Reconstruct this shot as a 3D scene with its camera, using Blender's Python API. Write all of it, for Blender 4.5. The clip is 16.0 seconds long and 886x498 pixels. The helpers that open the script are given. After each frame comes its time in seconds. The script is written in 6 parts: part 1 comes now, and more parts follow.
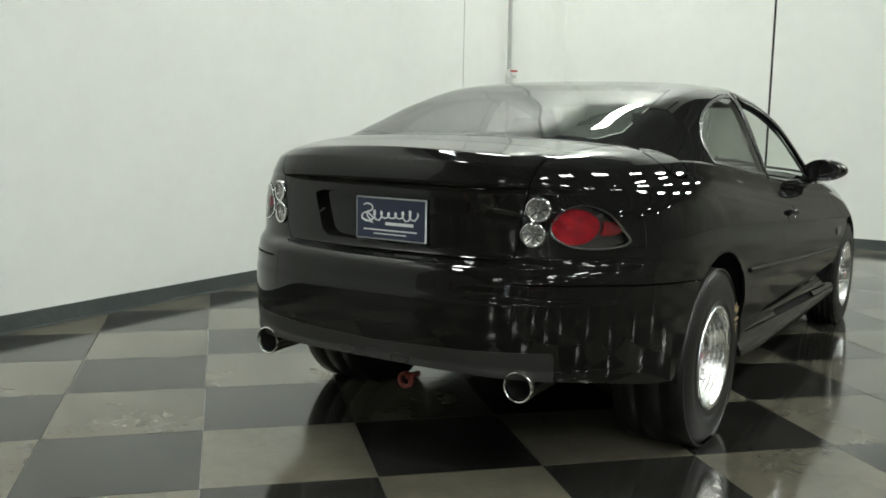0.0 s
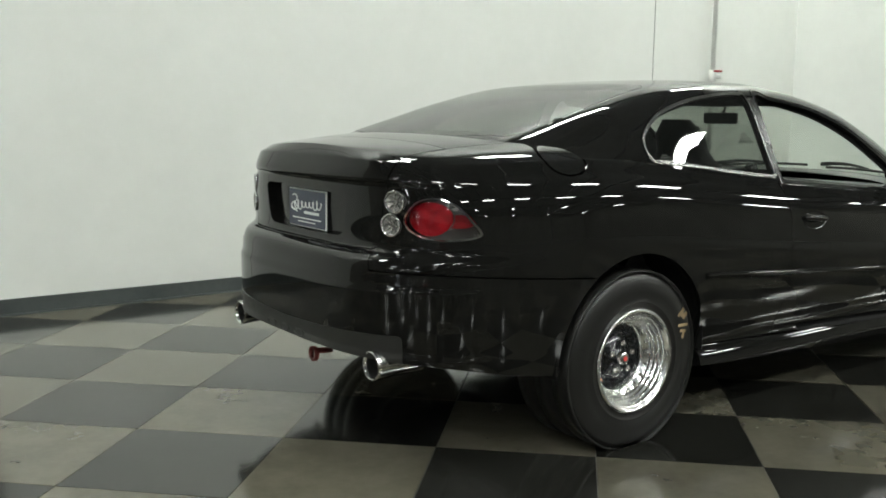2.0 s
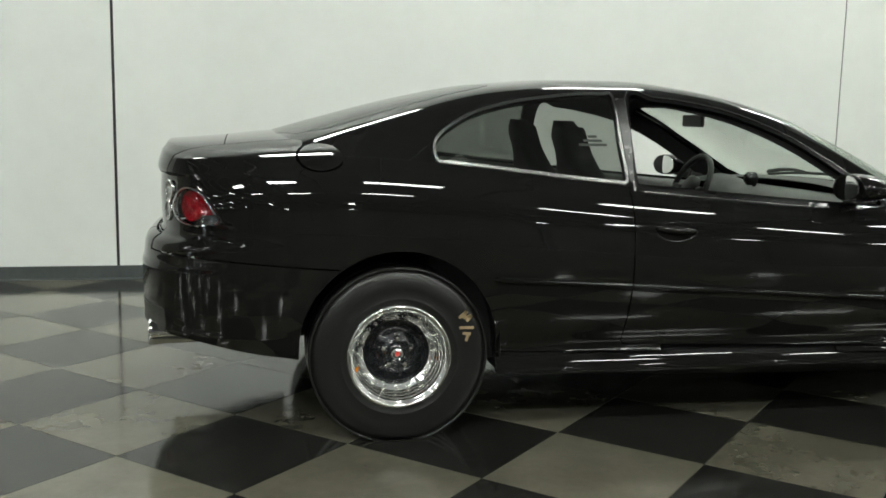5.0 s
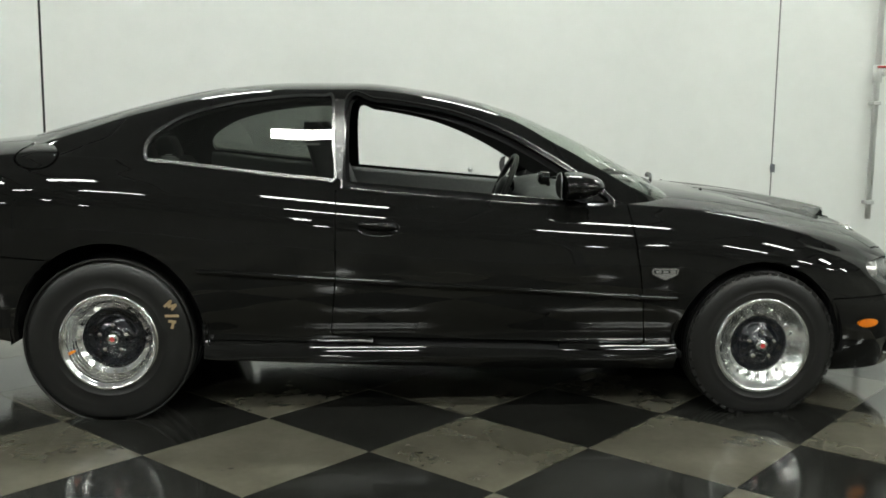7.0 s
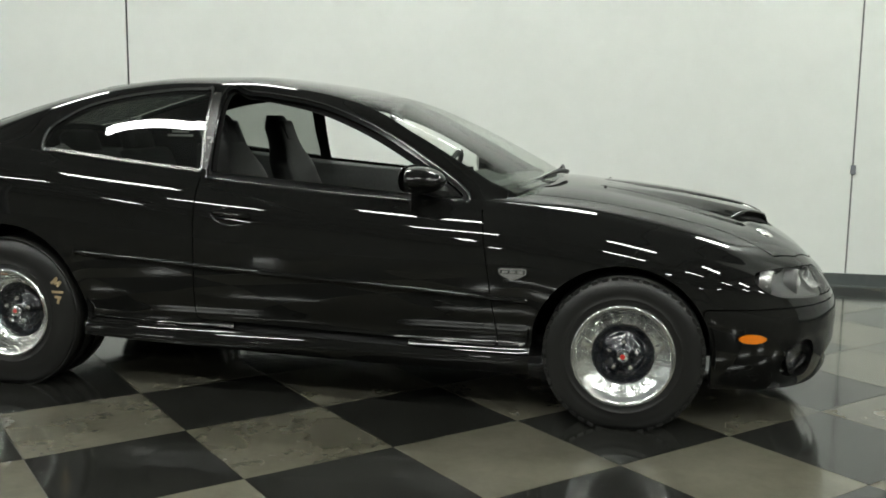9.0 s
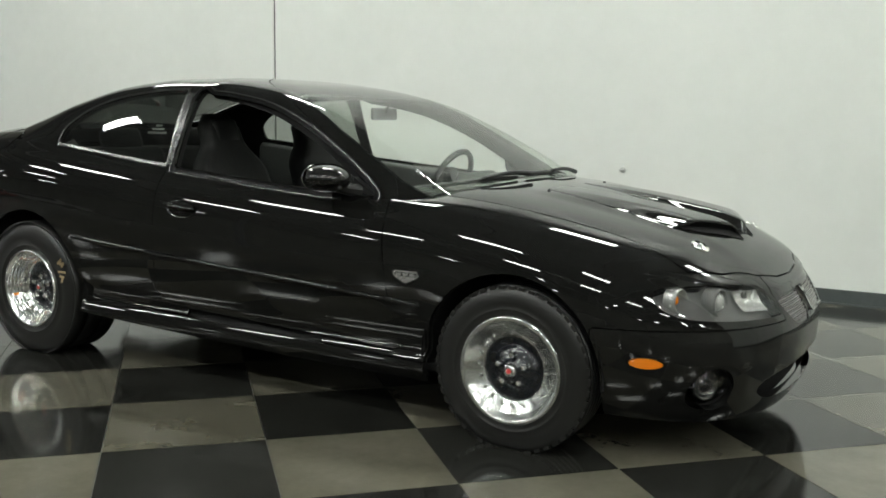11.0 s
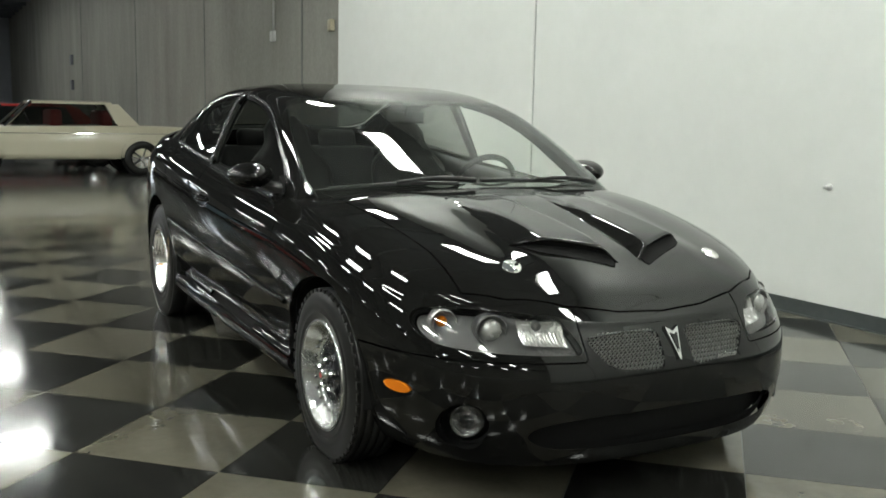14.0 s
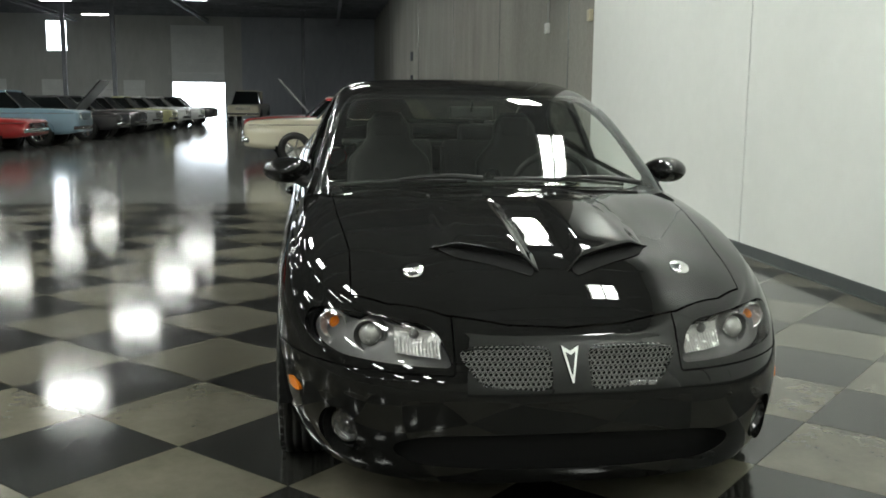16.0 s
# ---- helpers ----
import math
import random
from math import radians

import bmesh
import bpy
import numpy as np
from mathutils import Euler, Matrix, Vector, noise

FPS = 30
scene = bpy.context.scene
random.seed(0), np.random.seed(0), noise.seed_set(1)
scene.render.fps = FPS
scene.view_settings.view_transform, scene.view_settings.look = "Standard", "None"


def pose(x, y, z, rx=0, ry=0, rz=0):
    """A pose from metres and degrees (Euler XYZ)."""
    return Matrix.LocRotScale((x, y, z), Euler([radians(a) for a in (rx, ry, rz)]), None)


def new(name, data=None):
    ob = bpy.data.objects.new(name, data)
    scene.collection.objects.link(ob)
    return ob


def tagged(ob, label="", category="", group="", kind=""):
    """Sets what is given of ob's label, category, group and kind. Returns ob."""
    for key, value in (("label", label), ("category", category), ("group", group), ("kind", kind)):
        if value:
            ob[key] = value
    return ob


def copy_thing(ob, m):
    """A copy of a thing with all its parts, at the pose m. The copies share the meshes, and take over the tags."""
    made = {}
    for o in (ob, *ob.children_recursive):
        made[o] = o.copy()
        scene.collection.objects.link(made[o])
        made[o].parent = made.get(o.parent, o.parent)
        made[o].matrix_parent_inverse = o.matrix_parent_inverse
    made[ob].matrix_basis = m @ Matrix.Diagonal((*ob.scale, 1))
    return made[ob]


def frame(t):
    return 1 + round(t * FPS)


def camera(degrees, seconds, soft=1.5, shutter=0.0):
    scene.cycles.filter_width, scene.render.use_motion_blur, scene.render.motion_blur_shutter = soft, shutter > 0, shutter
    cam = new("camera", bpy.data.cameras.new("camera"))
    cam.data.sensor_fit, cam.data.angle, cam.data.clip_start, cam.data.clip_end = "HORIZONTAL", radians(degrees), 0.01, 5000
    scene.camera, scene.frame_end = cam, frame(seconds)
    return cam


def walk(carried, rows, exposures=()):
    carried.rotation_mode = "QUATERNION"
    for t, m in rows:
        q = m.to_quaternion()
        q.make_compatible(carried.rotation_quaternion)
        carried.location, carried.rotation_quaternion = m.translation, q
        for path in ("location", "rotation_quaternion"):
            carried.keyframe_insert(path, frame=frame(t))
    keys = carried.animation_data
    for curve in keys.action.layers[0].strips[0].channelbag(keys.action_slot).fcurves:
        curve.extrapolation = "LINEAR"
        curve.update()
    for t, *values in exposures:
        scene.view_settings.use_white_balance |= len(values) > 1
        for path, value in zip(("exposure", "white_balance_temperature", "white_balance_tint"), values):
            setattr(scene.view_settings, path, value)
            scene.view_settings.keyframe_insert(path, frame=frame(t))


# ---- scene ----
cam = camera(50.23, 16.0, soft=1.7)
PATH = [
    (0.0, -5.019, -1.922, 1.247, 82.09, -1.09, -57.40),
    (0.5, -4.834, -2.283, 1.249, 82.02, -1.22, -51.69),
    (1.0, -4.619, -2.634, 1.251, 82.01, -1.10, -45.96),
    (1.5, -4.369, -2.977, 1.250, 82.07, -0.93, -40.83),
    (2.0, -4.079, -3.285, 1.250, 82.07, -0.74, -36.21),
    (2.5, -3.780, -3.543, 1.252, 82.02, -0.76, -32.14),
    (3.0, -3.433, -3.780, 1.256, 81.88, -0.99, -28.65),
    (5.5, -1.554, -4.541, 1.272, 82.18, -0.89, -8.20),
    (6.0, -1.141, -4.656, 1.263, 82.57, -0.58, -6.01),
    (6.5, -0.722, -4.742, 1.261, 82.59, -0.51, -3.93),
    (7.0, -0.258, -4.817, 1.263, 82.30, -0.59, -3.57),
    (7.5, 0.177, -4.839, 1.257, 82.25, -0.54, -1.61),
    (8.0, 0.600, -4.811, 1.258, 82.19, -0.61, 2.82),
    (10.5, 2.564, -4.236, 1.245, 82.11, -0.75, 25.05),
    (11.0, 2.908, -4.017, 1.251, 82.09, -0.79, 30.19),
    (11.5, 3.254, -3.770, 1.258, 81.96, -0.79, 35.43),
    (12.0, 3.580, -3.496, 1.267, 81.83, -0.95, 39.98),
    (12.5, 3.884, -3.196, 1.275, 81.97, -1.03, 45.08),
    (13.0, 4.185, -2.853, 1.278, 81.96, -0.93, 51.10),
    (13.5, 4.419, -2.510, 1.282, 81.90, -1.01, 56.05),
    (14.0, 4.615, -2.141, 1.278, 81.96, -1.19, 61.56),
    (14.5, 4.769, -1.773, 1.285, 81.79, -1.16, 66.38),
    (15.0, 4.864, -1.420, 1.303, 81.38, -1.06, 71.07),
    (15.5, 4.941, -1.053, 1.317, 81.21, -0.77, 76.78),
    (16.0, 4.974, -0.704, 1.326, 81.04, -0.49, 83.07),
]
walk(cam, [(t, pose(*p)) for t, *p in PATH])

# ---- light ----
world = bpy.data.worlds.new("dim_hall")
scene.world = world
world.use_nodes = True
world.node_tree.nodes["Background"].inputs[0].default_value = (0.5, 0.55, 0.6, 1)
world.node_tree.nodes["Background"].inputs[1].default_value = 0.03
scene.view_settings.exposure = 0.0
LAMP_GLOW = 80.0

# ---- materials ----


def mat(name, color=(0.5, 0.5, 0.5), rough=0.5, metal=0.0, coat=0.0, spec=0.5, glow=0.0, glow_color=None):
    m = bpy.data.materials.new(name)
    m.use_nodes = True
    b = m.node_tree.nodes["Principled BSDF"]
    b.inputs["Base Color"].default_value = (*color, 1)
    b.inputs["Roughness"].default_value = rough
    b.inputs["Metallic"].default_value = metal
    b.inputs["Coat Weight"].default_value = coat
    b.inputs["Coat Roughness"].default_value = 0.02
    b.inputs["Specular IOR Level"].default_value = spec
    if glow:
        b.inputs["Emission Color"].default_value = (*(glow_color or color), 1)
        b.inputs["Emission Strength"].default_value = glow
    return m


def nodes_of(m):
    return m.node_tree.nodes, m.node_tree.links, m.node_tree.nodes["Principled BSDF"]


def noise_node(m, scale, detail=4.0, rough=0.6, coord="Object", stretch=(1, 1, 1), jump=False):
    n, l, _ = nodes_of(m)
    tc = n.new("ShaderNodeTexCoord")
    mp = n.new("ShaderNodeMapping")
    if jump:
        info, sc = n.new("ShaderNodeObjectInfo"), n.new("ShaderNodeMath")
        sc.operation = "MULTIPLY"
        sc.inputs[1].default_value = 61.0
        l.new(info.outputs["Random"], sc.inputs[0])
        l.new(sc.outputs[0], mp.inputs["Location"])
    mp.inputs["Scale"].default_value = stretch
    tx = n.new("ShaderNodeTexNoise")
    tx.inputs["Scale"].default_value = scale
    tx.inputs["Detail"].default_value = detail
    tx.inputs["Roughness"].default_value = rough
    l.new(tc.outputs[coord], mp.inputs[0])
    l.new(mp.outputs[0], tx.inputs[0])
    return tx


def ramp(m, src, stops):
    n, l, _ = nodes_of(m)
    r = n.new("ShaderNodeValToRGB")
    el = r.color_ramp.elements
    while len(el) < len(stops):
        el.new(0.5)
    for e, (p, c) in zip(el, stops):
        e.position = p
        e.color = (*c, 1) if len(c) == 3 else c
    l.new(src, r.inputs[0])
    return r


def mix(m, fac, a, b, mode="MIX"):
    n, l, _ = nodes_of(m)
    x = n.new("ShaderNodeMix")
    x.data_type, x.blend_type = "RGBA", mode
    for sock, v in ((x.inputs[0], fac), (x.inputs[6], a), (x.inputs[7], b)):
        if isinstance(v, (int, float)):
            sock.default_value = v
        elif isinstance(v, tuple):
            sock.default_value = (*v, 1)
        else:
            l.new(v, sock)
    return x.outputs[2]


def bump(m, src, strength, distance):
    n, l, b = nodes_of(m)
    k = n.new("ShaderNodeBump")
    k.inputs["Strength"].default_value = strength
    k.inputs["Distance"].default_value = distance
    l.new(src, k.inputs["Height"])
    l.new(k.outputs[0], b.inputs["Normal"])


def vary(m, c1, c2, scale, r1=None, r2=None, stretch=(1, 1, 1), bumps=0.0, dist=0.002, detail=5.0):
    """Two-tone variation of colour, roughness and fine relief."""
    n, l, b = nodes_of(m)
    a = noise_node(m, scale, detail, stretch=stretch)
    fine = noise_node(m, scale * 9, 3.0, stretch=stretch)
    both = mix(m, 0.35, a.outputs[0], fine.outputs[0])
    l.new(ramp(m, both, [(0.32, c1), (0.68, c2)]).outputs[0], b.inputs["Base Color"])
    if r1 is not None:
        l.new(ramp(m, a.outputs[0], [(0.3, (r1,) * 3), (0.7, (r2,) * 3)]).outputs[0], b.inputs["Roughness"])
    if bumps:
        bump(m, both, bumps, dist)
    return m


WALL_WHITE = vary(mat("white_wall_paint", rough=0.55), (0.74, 0.76, 0.73), (0.80, 0.82, 0.79), 0.7, 0.5, 0.65, bumps=0.05)
CONCRETE_WALL = mat("raw_concrete_wall", rough=0.8)
_n, _l, _b = nodes_of(CONCRETE_WALL)
_a = noise_node(CONCRETE_WALL, 0.9, 6, stretch=(1, 1, 0.25))
_f = noise_node(CONCRETE_WALL, 14.0, 5)
_c = mix(CONCRETE_WALL, 0.3, _a.outputs[0], _f.outputs[0])
_l.new(ramp(CONCRETE_WALL, _c, [(0.28, (0.18, 0.179, 0.156)), (0.5, (0.27, 0.266, 0.236)), (0.72, (0.36, 0.356, 0.322))]).outputs[0], _b.inputs["Base Color"])
bump(CONCRETE_WALL, _f.outputs[0], 0.15, 0.004)
SEAM_DARK = mat("seam_gap", (0.03, 0.03, 0.03), 0.8)
SEAM_GREY = mat("seam_filler", (0.16, 0.17, 0.16), 0.6)
VINYL_BASE = vary(mat("grey_vinyl_base", rough=0.35), (0.055, 0.065, 0.065), (0.085, 0.095, 0.095), 3.0, 0.3, 0.45)
GREY_STEEL = vary(mat("painted_steel", rough=0.5), (0.45, 0.46, 0.44), (0.55, 0.56, 0.54), 6.0)
PIPE_WHITE = vary(mat("white_painted_pipe", rough=0.45), (0.58, 0.59, 0.57), (0.68, 0.69, 0.67), 6.0)
DARK_STEEL = vary(mat("dark_roof_steel", rough=0.6), (0.12, 0.127, 0.145), (0.20, 0.21, 0.23), 2.0)
TOW_RED = vary(mat("dull_red_paint", rough=0.5), (0.10, 0.012, 0.010), (0.17, 0.022, 0.018), 20)
RED_PAINT = mat("red_enamel", (0.35, 0.02, 0.015), 0.35, coat=0.5)


def tile_mat(name, lo, hi, vein, stops=(0.085, 0.11, 0.15)):
    m = mat(name, rough=0.1, spec=0.55)
    n, l, b = nodes_of(m)
    big = noise_node(m, 2.6, 6, 0.60, "Object", jump=True)
    fine = noise_node(m, 22, 4, 0.7, "Object", jump=True)
    info = n.new("ShaderNodeObjectInfo")
    shift = n.new("ShaderNodeMath")
    shift.operation = "MULTIPLY_ADD"
    l.new(info.outputs["Random"], shift.inputs[0])
    shift.inputs[1].default_value, shift.inputs[2].default_value = 0.16, -0.08
    both = mix(m, 0.22, big.outputs[0], fine.outputs[0])
    add = n.new("ShaderNodeMath")
    add.operation = "ADD"
    l.new(both, add.inputs[0])
    l.new(shift.outputs[0], add.inputs[1])
    col = ramp(m, add.outputs[0], [(0.3, lo), (0.55, hi), (0.8, vein)])
    l.new(col.outputs[0], b.inputs["Base Color"])
    wear = noise_node(m, 5.0, 6, 0.7, "Object", jump=True)
    l.new(ramp(m, wear.outputs[0], [(p, (v,) * 3) for p, v in zip((0.30, 0.55, 0.80), stops)]).outputs[0], b.inputs["Roughness"])
    ripple = noise_node(m, 11.0, 3, 0.55, "Object", jump=True)
    bump(m, mix(m, 0.6, wear.outputs[0], ripple.outputs[0]), 0.13, 0.004)
    return m


TILE_DARK = tile_mat("dark_stained_tile", (0.010, 0.010, 0.009), (0.018, 0.018, 0.016), (0.035, 0.035, 0.032))
TILE_LIGHT = tile_mat("tan_stained_tile", (0.072, 0.067, 0.049), (0.112, 0.105, 0.080), (0.150, 0.142, 0.110))
FLOOR_GREY = tile_mat("polished_concrete", (0.10, 0.102, 0.095), (0.15, 0.152, 0.142), (0.20, 0.20, 0.188), (0.09, 0.12, 0.17))

PAINT = mat("black_car_paint", (0.0078, 0.0078, 0.0073), 0.4, coat=1.0, spec=0.0)
_n, _l, _b = nodes_of(PAINT)
_w = noise_node(PAINT, 55, 3)
_b.inputs["Coat IOR"].default_value = 1.41
_l.new(ramp(PAINT, noise_node(PAINT, 3.0, 5).outputs[0], [(0.4, (0.008,) * 3), (0.75, (0.03,) * 3)]).outputs[0], _b.inputs["Coat Roughness"])
_k = _n.new("ShaderNodeBump")
_k.inputs["Strength"].default_value, _k.inputs["Distance"].default_value = 0.012, 0.002
_l.new(_w.outputs[0], _k.inputs["Height"])
_l.new(_k.outputs[0], _b.inputs["Coat Normal"])
BLACK_TRIM = vary(mat("black_plastic_trim", rough=0.45), (0.008, 0.008, 0.008), (0.014, 0.014, 0.014), 30)
VALANCE = vary(mat("satin_charcoal_valance", rough=0.4), (0.020, 0.020, 0.019), (0.028, 0.028, 0.026), 30, 0.34, 0.44)
BLACK_VOID = mat("underbody_black", (0.013, 0.013, 0.013), 0.9, spec=0.1)
GLOSS_BLACK = mat("gloss_black", (0.005, 0.005, 0.005), 0.12)
WINDOW_TRIM = mat("satin_window_trim", (0.15, 0.15, 0.145), 0.27, metal=1.0)
PILLAR_BLACK = vary(mat("satin_black_pillar", rough=0.25), (0.016, 0.016, 0.016), (0.024, 0.024, 0.023), 20, 0.2, 0.3)
CHROME = mat("chrome", (0.75, 0.75, 0.74), 0.06, metal=1.0)
ALLOY = mat("polished_alloy", (0.86, 0.86, 0.84), 0.12, metal=1.0)
_n, _l, _b = nodes_of(ALLOY)
_w = noise_node(ALLOY, 26, 4)
_l.new(ramp(ALLOY, _w.outputs[0], [(0.35, (0.11,) * 3), (0.7, (0.18,) * 3)]).outputs[0], _b.inputs["Roughness"])
SATIN_ALLOY = vary(mat("satin_machined_alloy", rough=0.3, metal=0.92), (0.50, 0.51, 0.49), (0.66, 0.67, 0.65), 22, 0.15, 0.24, bumps=0.25, dist=0.002)
WHEEL_BLACK = mat("black_anodised_wheel_centre", (0.006, 0.007, 0.01), 0.18, coat=0.6)
TYRE = vary(mat("tyre_rubber", rough=0.4, spec=0.4), (0.0095, 0.0095, 0.009), (0.0115, 0.0112, 0.0105), 40, 0.34, 0.38)
TAN_MARK = mat("tan_tyre_marking", (0.34, 0.25, 0.14), 0.7)
SILVER = mat("silver_badge", (0.55, 0.55, 0.55), 0.25, metal=0.8)
AMBER = mat("amber_lens", (0.75, 0.20, 0.01), 0.15, coat=1.0)
RED_LENS = vary(mat("red_lamp_lens", rough=0.22), (0.16, 0.002, 0.005), (0.78, 0.012, 0.030), 34, bumps=1.0, dist=0.012)
_n, _l, _b = nodes_of(RED_LENS)
_b.inputs["Metallic"].default_value = 0.5
LAMP_SMOKE = vary(mat("smoked_lamp_housing", rough=0.18, metal=0.7), (0.10, 0.10, 0.098), (0.20, 0.195, 0.19), 25, 0.12, 0.3)
RED_OUTER = vary(mat("dark_red_lens", rough=0.1, coat=1.0), (0.16, 0.004, 0.008), (0.28, 0.008, 0.014), 20)
MESH_GREY = mat("grille_mesh_metal", (0.27, 0.27, 0.26), 0.42, metal=0.5)
LAMP_CHROME = vary(mat("lamp_reflector", rough=0.15, metal=0.9), (0.45, 0.45, 0.44), (0.8, 0.8, 0.78), 30, 0.08, 0.3)
LAMP_GREY = mat("lamp_bezel_grey", (0.085, 0.085, 0.083), 0.3, coat=0.3)
# Reflector colour darkened to put the shade of the recess into it.
FOG_BOWL = mat("smoked_fog_reflector", (0.13, 0.13, 0.125), 0.18, metal=0.8)
LAMP_BOWL = vary(mat("bright_lamp_bowl", rough=0.22, metal=0.55), (0.42, 0.42, 0.40), (0.72, 0.72, 0.70), 45, 0.12, 0.32)
SEAT = vary(mat("black_leather", rough=0.55, spec=0.3), (0.009, 0.009, 0.009), (0.016, 0.016, 0.016), 40, bumps=0.2)
DASH = vary(mat("charcoal_dashboard", rough=0.6), (0.026, 0.028, 0.027), (0.042, 0.044, 0.042), 60, bumps=0.1)
PLATE_BLUE = mat("navy_plate", (0.012, 0.022, 0.055), 0.35, coat=0.3)
PLATE_GREY = mat("pale_sticker", (0.35, 0.35, 0.34), 0.6)
PLATE_WHITE = mat("plate_white", (0.75, 0.77, 0.78), 0.4)
# Even near-black for the bore of the tailpipes.
EXHAUST_DARK = mat("sooty_pipe_inside", (0.01, 0.01, 0.01), 0.8)


def glass(name, tint, rough=0.0, veil=0.0):
    m = bpy.data.materials.new(name)
    m.use_nodes = True
    n, l = m.node_tree.nodes, m.node_tree.links
    n.remove(n["Principled BSDF"])
    out = n["Material Output"]
    tr, gl, mx = n.new("ShaderNodeBsdfTransparent"), n.new("ShaderNodeBsdfGlossy"), n.new("ShaderNodeMixShader")
    lw, pw, fr = n.new("ShaderNodeLayerWeight"), n.new("ShaderNodeMath"), n.new("ShaderNodeMath")
    lw.inputs[0].default_value = 0.5
    pw.operation, fr.operation = "POWER", "MULTIPLY_ADD"
    pw.inputs[1].default_value = 5.0
    fr.inputs[1].default_value, fr.inputs[2].default_value = 0.93, 0.055
    l.new(lw.outputs["Facing"], pw.inputs[0])
    l.new(pw.outputs[0], fr.inputs[0])
    tr.inputs[0].default_value = (*tint, 1)
    gl.inputs["Roughness"].default_value = rough
    l.new(fr.outputs[0], mx.inputs[0])
    l.new(tr.outputs[0], mx.inputs[1])
    l.new(gl.outputs[0], mx.inputs[2])
    # A pale diffuse share veils the pane and raises what shows through it.
    if veil:
        df, m2 = n.new("ShaderNodeBsdfDiffuse"), n.new("ShaderNodeMixShader")
        df.inputs[0].default_value = (0.6, 0.62, 0.58, 1)
        m2.inputs[0].default_value = veil
        l.new(mx.outputs[0], m2.inputs[1])
        l.new(df.outputs[0], m2.inputs[2])
        l.new(m2.outputs[0], out.inputs[0])
    else:
        l.new(mx.outputs[0], out.inputs[0])
    return m


GLASS_CLEAR = glass("windscreen_glass", (0.82, 0.87, 0.82), veil=0.014)
GLASS_TINT = glass("tinted_glass", (0.36, 0.38, 0.36), veil=0.008)
GLASS_REAR = glass("dark_rear_glass", (0.17, 0.18, 0.17), veil=0.006)
GLASS_LENS = glass("clear_lens", (0.95, 0.95, 0.95))
LAMP_LIGHT = mat("lamp_diffuser", (0.9, 0.9, 0.9), 0.5, glow=LAMP_GLOW, glow_color=(0.96, 1.0, 0.93))
# Same diffuser with less glow, set by how bright the far hall looks.
FAR_LIGHT = mat("old_lamp_diffuser", (0.9, 0.9, 0.9), 0.5, glow=LAMP_GLOW * 0.72, glow_color=(0.96, 1.0, 0.95))
DAYLIGHT = mat("daylight_outside", (0.8, 0.85, 0.9), 0.9, glow=6.5, glow_color=(0.85, 0.93, 1.0))

# ---- mesh tools ----


def link(name, bm, material, parent=None, label="", smooth=False, category="", group="", kind=""):
    me = bpy.data.meshes.new(name)
    bm.to_mesh(me)
    bm.free()
    mats = material if isinstance(material, (list, tuple)) else [material]
    for m in mats:
        me.materials.append(m)
    if smooth:
        me.shade_smooth()
    ob = new(name, me)
    ob.parent = parent
    return tagged(ob, label, category, group, kind)


def part(name, bm, material, parent, label="", smooth=False):
    return link(name, bm, material, parent, label, smooth)


def thing(name, label, category, at=None, group="", kind=""):
    ob = new(name)
    ob.empty_display_size = 0.2
    if at is not None:
        ob.matrix_basis = at
    return tagged(ob, label, category, group, kind)


def box(bm, x0, x1, y0, y1, z0, z1, bevel=0.0, m=None):
    r = bmesh.ops.create_cube(bm, size=1)
    vs = r["verts"]
    for v in vs:
        v.co = Vector(((x0 + x1) / 2 + v.co.x * (x1 - x0), (y0 + y1) / 2 + v.co.y * (y1 - y0), (z0 + z1) / 2 + v.co.z * (z1 - z0)))
    if bevel:
        es = list({e for v in vs for e in v.link_edges})
        r2 = bmesh.ops.bevel(bm, geom=es, offset=bevel, segments=2, affect="EDGES", profile=0.5)
        vs = list({v for f in r2["faces"] for v in f.verts} | {v for v in vs if v.is_valid})
    if m is not None:
        bmesh.ops.transform(bm, matrix=m, verts=vs)
    return vs


def lathe(bm, prof, n=48, m=None, close=False):
    """Turns a profile of (radius, along) round the y axis."""
    rows = []
    for r, a in prof:
        rows.append([bm.verts.new(Vector((r * math.cos(2 * math.pi * k / n), a, r * math.sin(2 * math.pi * k / n)))) for k in range(n)])
    for p, q in zip(rows, rows[1:]):
        for k in range(n):
            bm.faces.new((p[k], p[(k + 1) % n], q[(k + 1) % n], q[k]))
    if close:
        for row in (rows[0], rows[-1]):
            bm.faces.new(row)
    vs = [v for row in rows for v in row]
    if m is not None:
        bmesh.ops.transform(bm, matrix=m, verts=vs)
    return vs


def tube(bm, pts, r, n=8, caps=True, radii=None):
    """A round bar along points."""
    pts = [Vector(p) for p in pts]
    rows = []
    for i, p in enumerate(pts):
        d = (pts[min(i + 1, len(pts) - 1)] - pts[max(i - 1, 0)]).normalized()
        a = d.orthogonal().normalized() if i == 0 else (a - d * a.dot(d)).normalized()
        b = d.cross(a)
        rr = radii[i] if radii else r
        rows.append([bm.verts.new(p + (a * math.cos(2 * math.pi * k / n) + b * math.sin(2 * math.pi * k / n)) * rr) for k in range(n)])
    for p, q in zip(rows, rows[1:]):
        for k in range(n):
            bm.faces.new((p[k], p[(k + 1) % n], q[(k + 1) % n], q[k]))
    if caps:
        bm.faces.new(rows[0][::-1])
        bm.faces.new(rows[-1])


